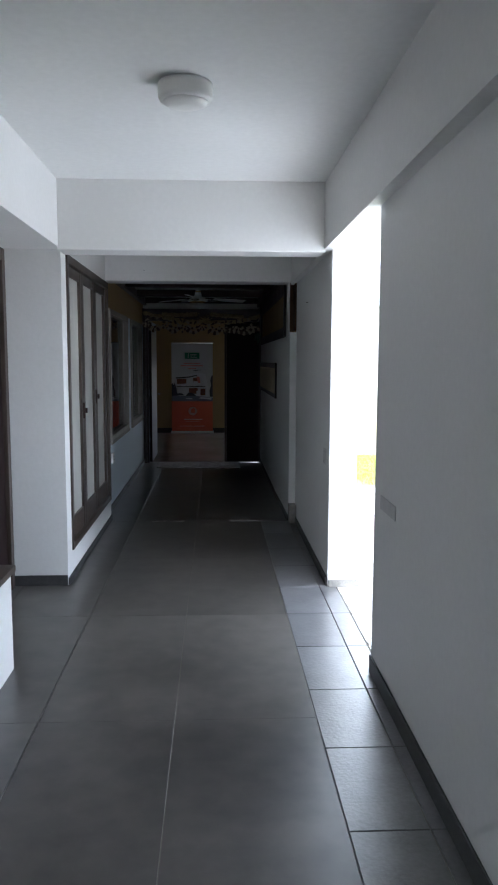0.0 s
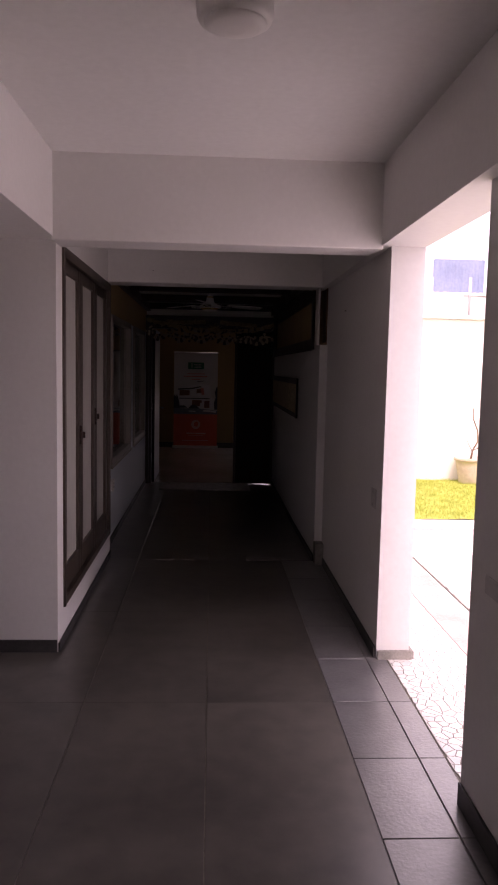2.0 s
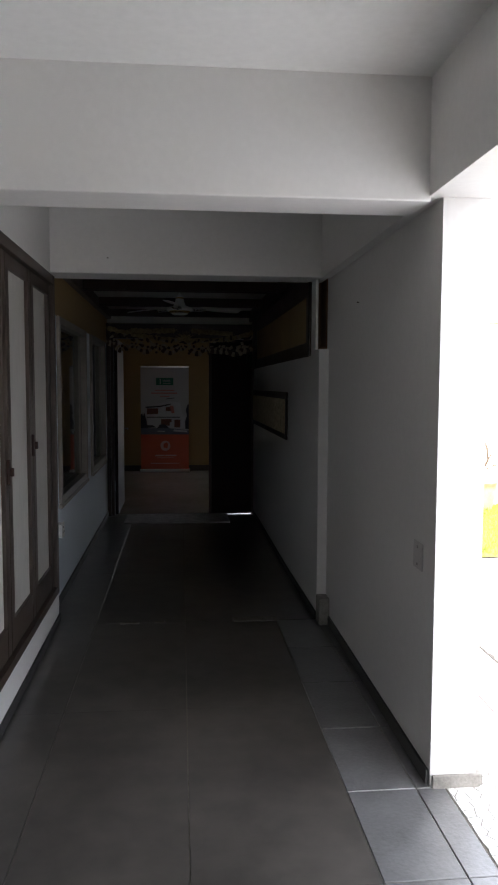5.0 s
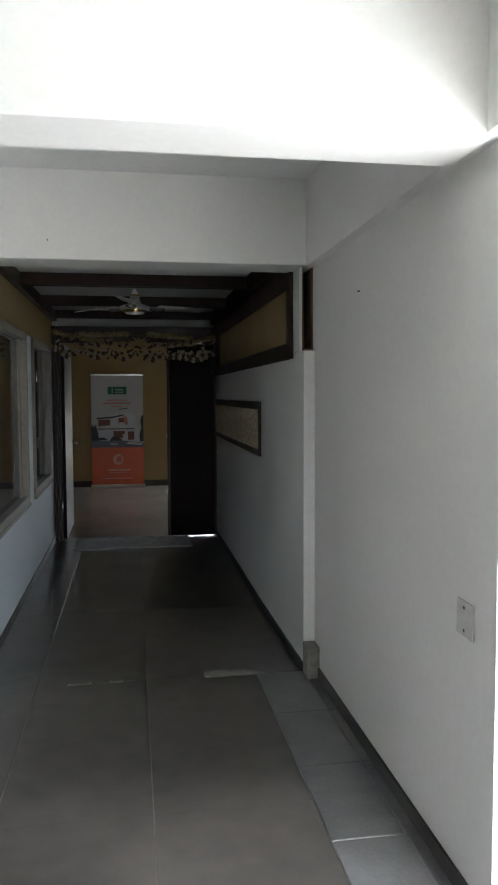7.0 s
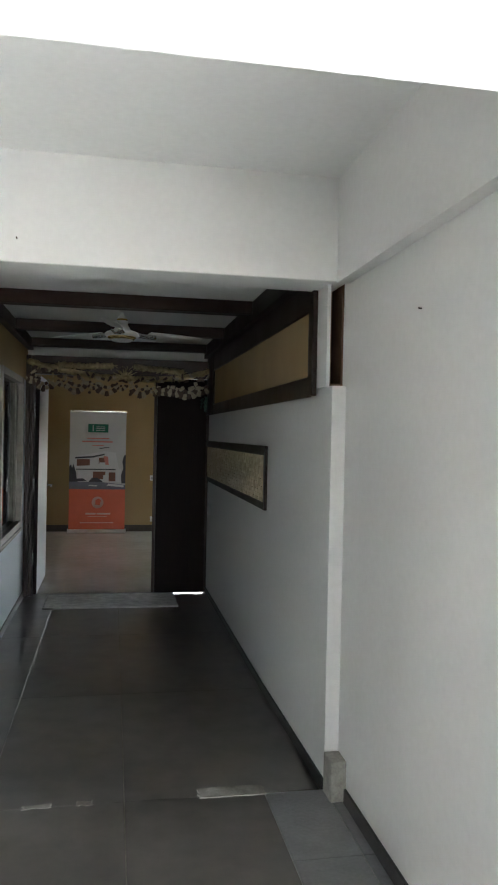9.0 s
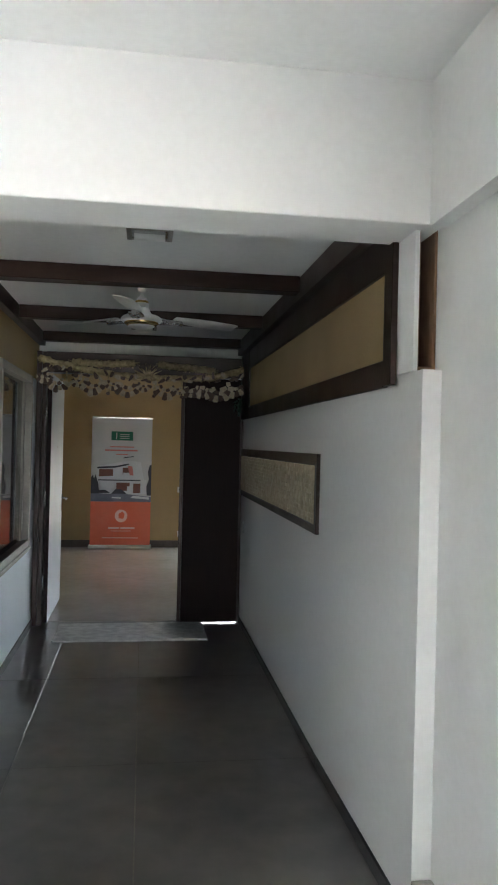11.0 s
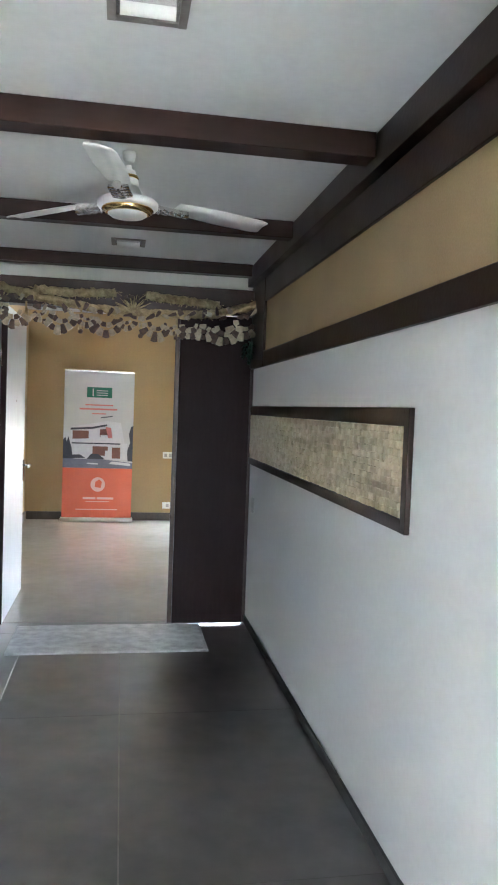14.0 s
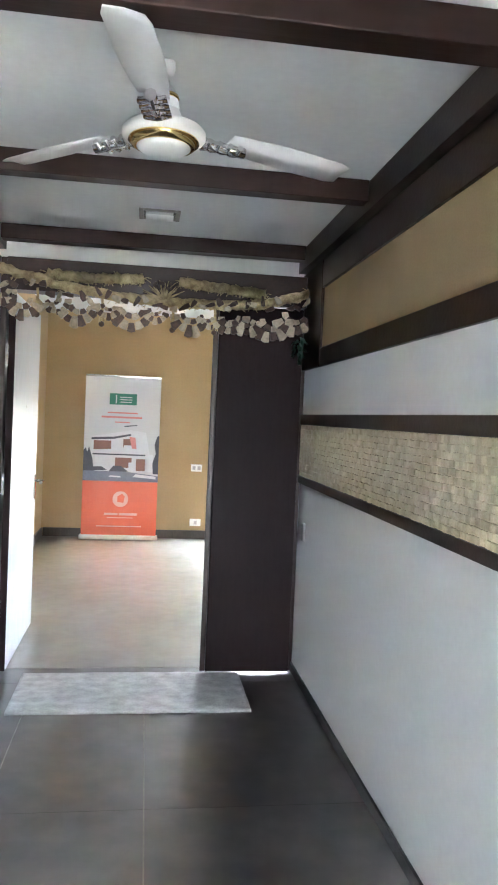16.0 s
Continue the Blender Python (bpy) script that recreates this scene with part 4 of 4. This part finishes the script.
part("stems", branchy((2.15, -1.2, 0.59), [(2.17, -1.2, 0.72), (2.23, -1.21, 0.85), (2.22, -1.2, 1.0), (2.16, -1.2, 1.15), (2.15, -1.2, 1.3)],
     [((2.17, -1.2, 0.72), (2.28, -1.22, 0.78), (2.38, -1.2, 0.88)), ((2.22, -1.21, 0.84), (2.29, -1.2, 0.95), (2.27, -1.2, 1.08)), ((2.28, -1.22, 0.78), (2.36, -1.2, 0.80), (2.40, -1.22, 0.84)), ((2.17, -1.2, 0.7), (2.12, -1.22, 0.78), (2.08, -1.2, 0.88))], 0.014), TWIG, pot, "bare branching stems")
pot.scale = (0.98, 0.98, 0.92)
pot.location += Vector((0.27, 0.12, -0.065))
shrub = thing("bare_shrub", (3.25, -1.0, 0.27), "small bare shrub against the white wall", "shrub")
part("stems", branchy((3.25, -1.0, 0.25), [(3.25, -1.0, 0.4), (3.27, -1.0, 0.52)], [((3.25, -1.0, 0.4), (3.16, -1.0, 0.46), (3.08, -1.0, 0.56)), ((3.25, -1.0, 0.36), (3.33, -1.0, 0.44), (3.42, -1.0, 0.47))], 0.01), TWIG, shrub)

shrub.location += Vector((0.05, 0.05, -0.06))
tree = thing("young_tree", (4.35, -0.2, -0.14), "young tree with sparse yellow-green leaves behind the wall", "tree")
part("trunk", tube([(4.35, -0.2, -0.14), (4.3, -0.2, 0.9), (4.2, -0.2, 1.4), (4.0, -0.2, 1.75), (3.9, -0.2, 2.1)], 0.05, 8, taper=0.4), TWIG, tree)
limbs = [((4.2, -0.2, 1.4), (3.9, -0.2, 1.6), (3.7, -0.25, 1.65)), ((4.0, -0.2, 1.75), (4.15, -0.1, 2.0), (4.2, -0.1, 2.2)), ((4.25, -0.2, 1.2), (4.5, -0.3, 1.6), (4.6, -0.3, 1.9))]
for lb in limbs:
    part("limb", tube(lb, 0.022, 6, taper=0.4), TWIG, tree)
bm = bmesh.new()
for c in ((3.68, -0.25, 1.66), (3.88, -0.2, 1.95), (3.92, -0.2, 2.12), (4.2, -0.1, 2.2), (4.6, -0.3, 1.95), (3.8, -0.22, 1.7)):
    for i in range(90):
        p = Vector(c) + Vector((rng.gauss(0, 0.13), rng.gauss(0, 0.1), rng.gauss(0, 0.06)))
        d = Vector((rng.uniform(-1, 1), rng.uniform(-1, 1), rng.uniform(-0.6, 0.4))).normalized() * 0.055
        s = d.orthogonal().normalized() * 0.016
        bm.faces.new([bm.verts.new(v) for v in (p, p + d * 0.5 + s, p + d, p + d * 0.5 - s)])
part("crown", bm, LEAFM, tree, "sparse yellow-green leaves")

tree.location += Vector((0.0, 0.1, -0.22))

# ---------------------------------------------------------------- floor tiles, mosaic pieces and split stone
def slab_mesh(name, w, d, h, material, bev=0.002):
    """A tile, w by d, with a chamfered top edge; its origin lies in the middle of its underside."""
    a, b = w / 2, d / 2
    vs = [(sx * a, sy * b, z) for z in (0, h - bev) for sx, sy in ((-1, -1), (1, -1), (1, 1), (-1, 1))]
    vs += [(sx * (a - bev), sy * (b - bev), h) for sx, sy in ((-1, -1), (1, -1), (1, 1), (-1, 1))]
    fs = [(8, 9, 10, 11)]
    for k in (0, 4):
        fs += [(k + i, k + (i + 1) % 4, k + 4 + (i + 1) % 4, k + 4 + i) for i in range(4)]
    me = bpy.data.meshes.new(name)
    me.from_pydata(vs, [], fs)
    me.materials.append(material)
    return me


def lay(name, me, parent, loc):
    ob = new(name, me)
    ob.parent, ob.location = parent, Vector(loc) - ORG[parent.name]
    return ob


GAP = 0.004
cols = ((-2.09, -1.98), (-1.98, -1.435), (-1.435, -0.857), (-0.857, -0.252))
rows_y = [-0.23 - 1.303 * i for i in range(11)]
edges = [0.0] + [y for y in rows_y if y > -13.4] + [-13.4]
shared = {}
for c0, c1 in cols:
    for hi, lo in zip(edges, edges[1:]):
        if c1 > -0.5:
            c1 = -0.002 if lo > -4.2 else -0.252
        key = (round(c1 - c0, 3), round(hi - lo, 3))
        if key not in shared:
            shared[key] = slab_mesh("tile", c1 - c0 - GAP, hi - lo - 0.0007, 0.006, TILE, 0.0008)
        lay("tile", shared[key], floor, ((c0 + c1) / 2, (hi + lo) / 2, -0.006))
wide, slim = slab_mesh("rough_tile", 0.272 - GAP, 0.519 - GAP, 0.006, ROUGH), slab_mesh("rough_tile", 0.113 - GAP, 0.519 - GAP, 0.006, ROUGH)
for i in range(18):
    y = -4.146 - 0.519 * (i + 0.5)
    lay("rough_tile", wide, floor, (-0.116, y, -0.006))
    lay("rough_tile", slim, floor, (0.0775, y, -0.006))


def crazy(parent, x0, x1, y0, y1, step, limit):
    """Broken tile pieces: cells round jittered seeds, drawn in by a joint."""
    r = random.Random(11)
    near = {}
    nx, ny = int((x1 - x0) / step), int((y1 - y0) / step)
    for i in range(-3, nx + 4):
        for j in range(-3, ny + 4):
            near[i, j] = (x0 + (i + 0.5 + r.uniform(-0.42, 0.42)) * step, y0 + (j + 0.5 + r.uniform(-0.42, 0.42)) * step)
    count = 0
    rest = bmesh.new()
    for i in range(-1, nx + 2):
        for j in range(-1, ny + 2):
            sx, sy = near[i, j]
            poly = [(sx - step, sy - step), (sx + step, sy - step), (sx + step, sy + step), (sx - step, sy + step)]
            for di in (-2, -1, 0, 1, 2):
                for dj in (-2, -1, 0, 1, 2):
                    o = near.get((i + di, j + dj))
                    if o is None or (di, dj) == (0, 0):
                        continue
                    nxn, nyn = o[0] - sx, o[1] - sy
                    ln = math.hypot(nxn, nyn)
                    nxn, nyn, lim = nxn / ln, nyn / ln, ln / 2 - 0.0024
                    cut = []
                    for a, b in zip(poly, poly[1:] + poly[:1]):
                        da = (a[0] - sx) * nxn + (a[1] - sy) * nyn - lim
                        db = (b[0] - sx) * nxn + (b[1] - sy) * nyn - lim
                        if da <= 0:
                            cut.append(a)
                        if (da < 0) != (db < 0):
                            u = da / (da - db)
                            cut.append((a[0] + (b[0] - a[0]) * u, a[1] + (b[1] - a[1]) * u))
                    poly = cut
                    if len(poly) < 3:
                        break
                if len(poly) < 3:
                    break
            poly = [(min(max(px, x0 + 0.003), x1 - 0.003), min(max(py, y0), y1)) for px, py in poly]
            if max(p[0] for p in poly or [(0, 0)]) - min(p[0] for p in poly or [(0, 0)]) < 0.006 or max(p[1] for p in poly or [(0, 0)]) - min(p[1] for p in poly or [(0, 0)]) < 0.006:
                continue
            if len(poly) < 3:
                continue
            if count < limit and -7.6 < sy:
                cx, cy = sx, sy
                n = len(poly)
                vs = [(px - cx, py - cy, z) for z in (-0.006, 0.0) for px, py in poly]
                fs = [tuple(range(n, 2 * n))] + [(k, (k + 1) % n, n + (k + 1) % n, n + k) for k in range(n)]
                me = bpy.data.meshes.new("mosaic_piece")
                me.from_pydata(vs, [], fs)
                me.materials.append(CHIP)
                lay("mosaic_piece", me, parent, (cx, cy, 0.0))
                count += 1
            else:
                a, b = [rest.verts.new((px, py, -0.006)) for px, py in poly], [rest.verts.new((px, py, 0.0)) for px, py in poly]
                rest.faces.new(b)
                for k in range(len(a)):
                    rest.faces.new((a[k], a[(k + 1) % len(a)], b[(k + 1) % len(a)], b[k]))
    if rest.verts:
        tagged(part("mosaic_rest", rest, CHIP, parent), kind="stuff")


crazy(mosaic, 0.138, 0.60, -8.3, -3.92, 0.052, 300)
crazy(mosaic2, 0.905, 1.12, -8.3, -3.92, 0.075, 0)

TH, TW = 0.0243, 0.031
bits = [slab_mesh("stone_tile", TW - 0.002, TH - 0.0018, h, SPLIT, 0.0015) for h in (0.007, 0.009, 0.011)]
r = random.Random(3)
turn = Matrix.Rotation(radians(-90), 4, "Y")
rest_v, rest_f = [], []
ncol = int(2.81 / TW)
made = 0
for i in range(ncol):
    for j in range(12):
        y = -2.846 + TW * (i + 0.5 + 0.5 * (j % 2))
        z = 1.1815 + TH * (j + 0.5)
        if y + TW / 2 > -0.03:
            continue
        me = r.choice(bits)
        m = Matrix.Translation((-0.004, y + r.uniform(-0.003, 0.003), z + r.uniform(-0.002, 0.002))) @ Matrix.Rotation(r.uniform(-0.14, 0.14), 4, "X") @ turn @ Matrix.Rotation(radians(90), 4, "Z")
        if made < 300:
            ob = new("stone_tile", me)
            ob.parent = niche
            ob.matrix_local = Matrix.Translation(-ORG[niche.name]) @ m
            made += 1
        else:
            k = len(rest_v)
            rest_v += [m @ v.co for v in me.vertices]
            rest_f += [tuple(k + q for q in p.vertices) for p in me.polygons]
me = bpy.data.meshes.new("stone_tile_rest")
me.from_pydata(rest_v, [], rest_f)
me.materials.append(SPLIT)
ob = new("stone_tile_rest", me)
ob.parent, ob.location = niche, -ORG[niche.name]
tagged(ob, kind="stuff")
niche.location.z -= 0.033
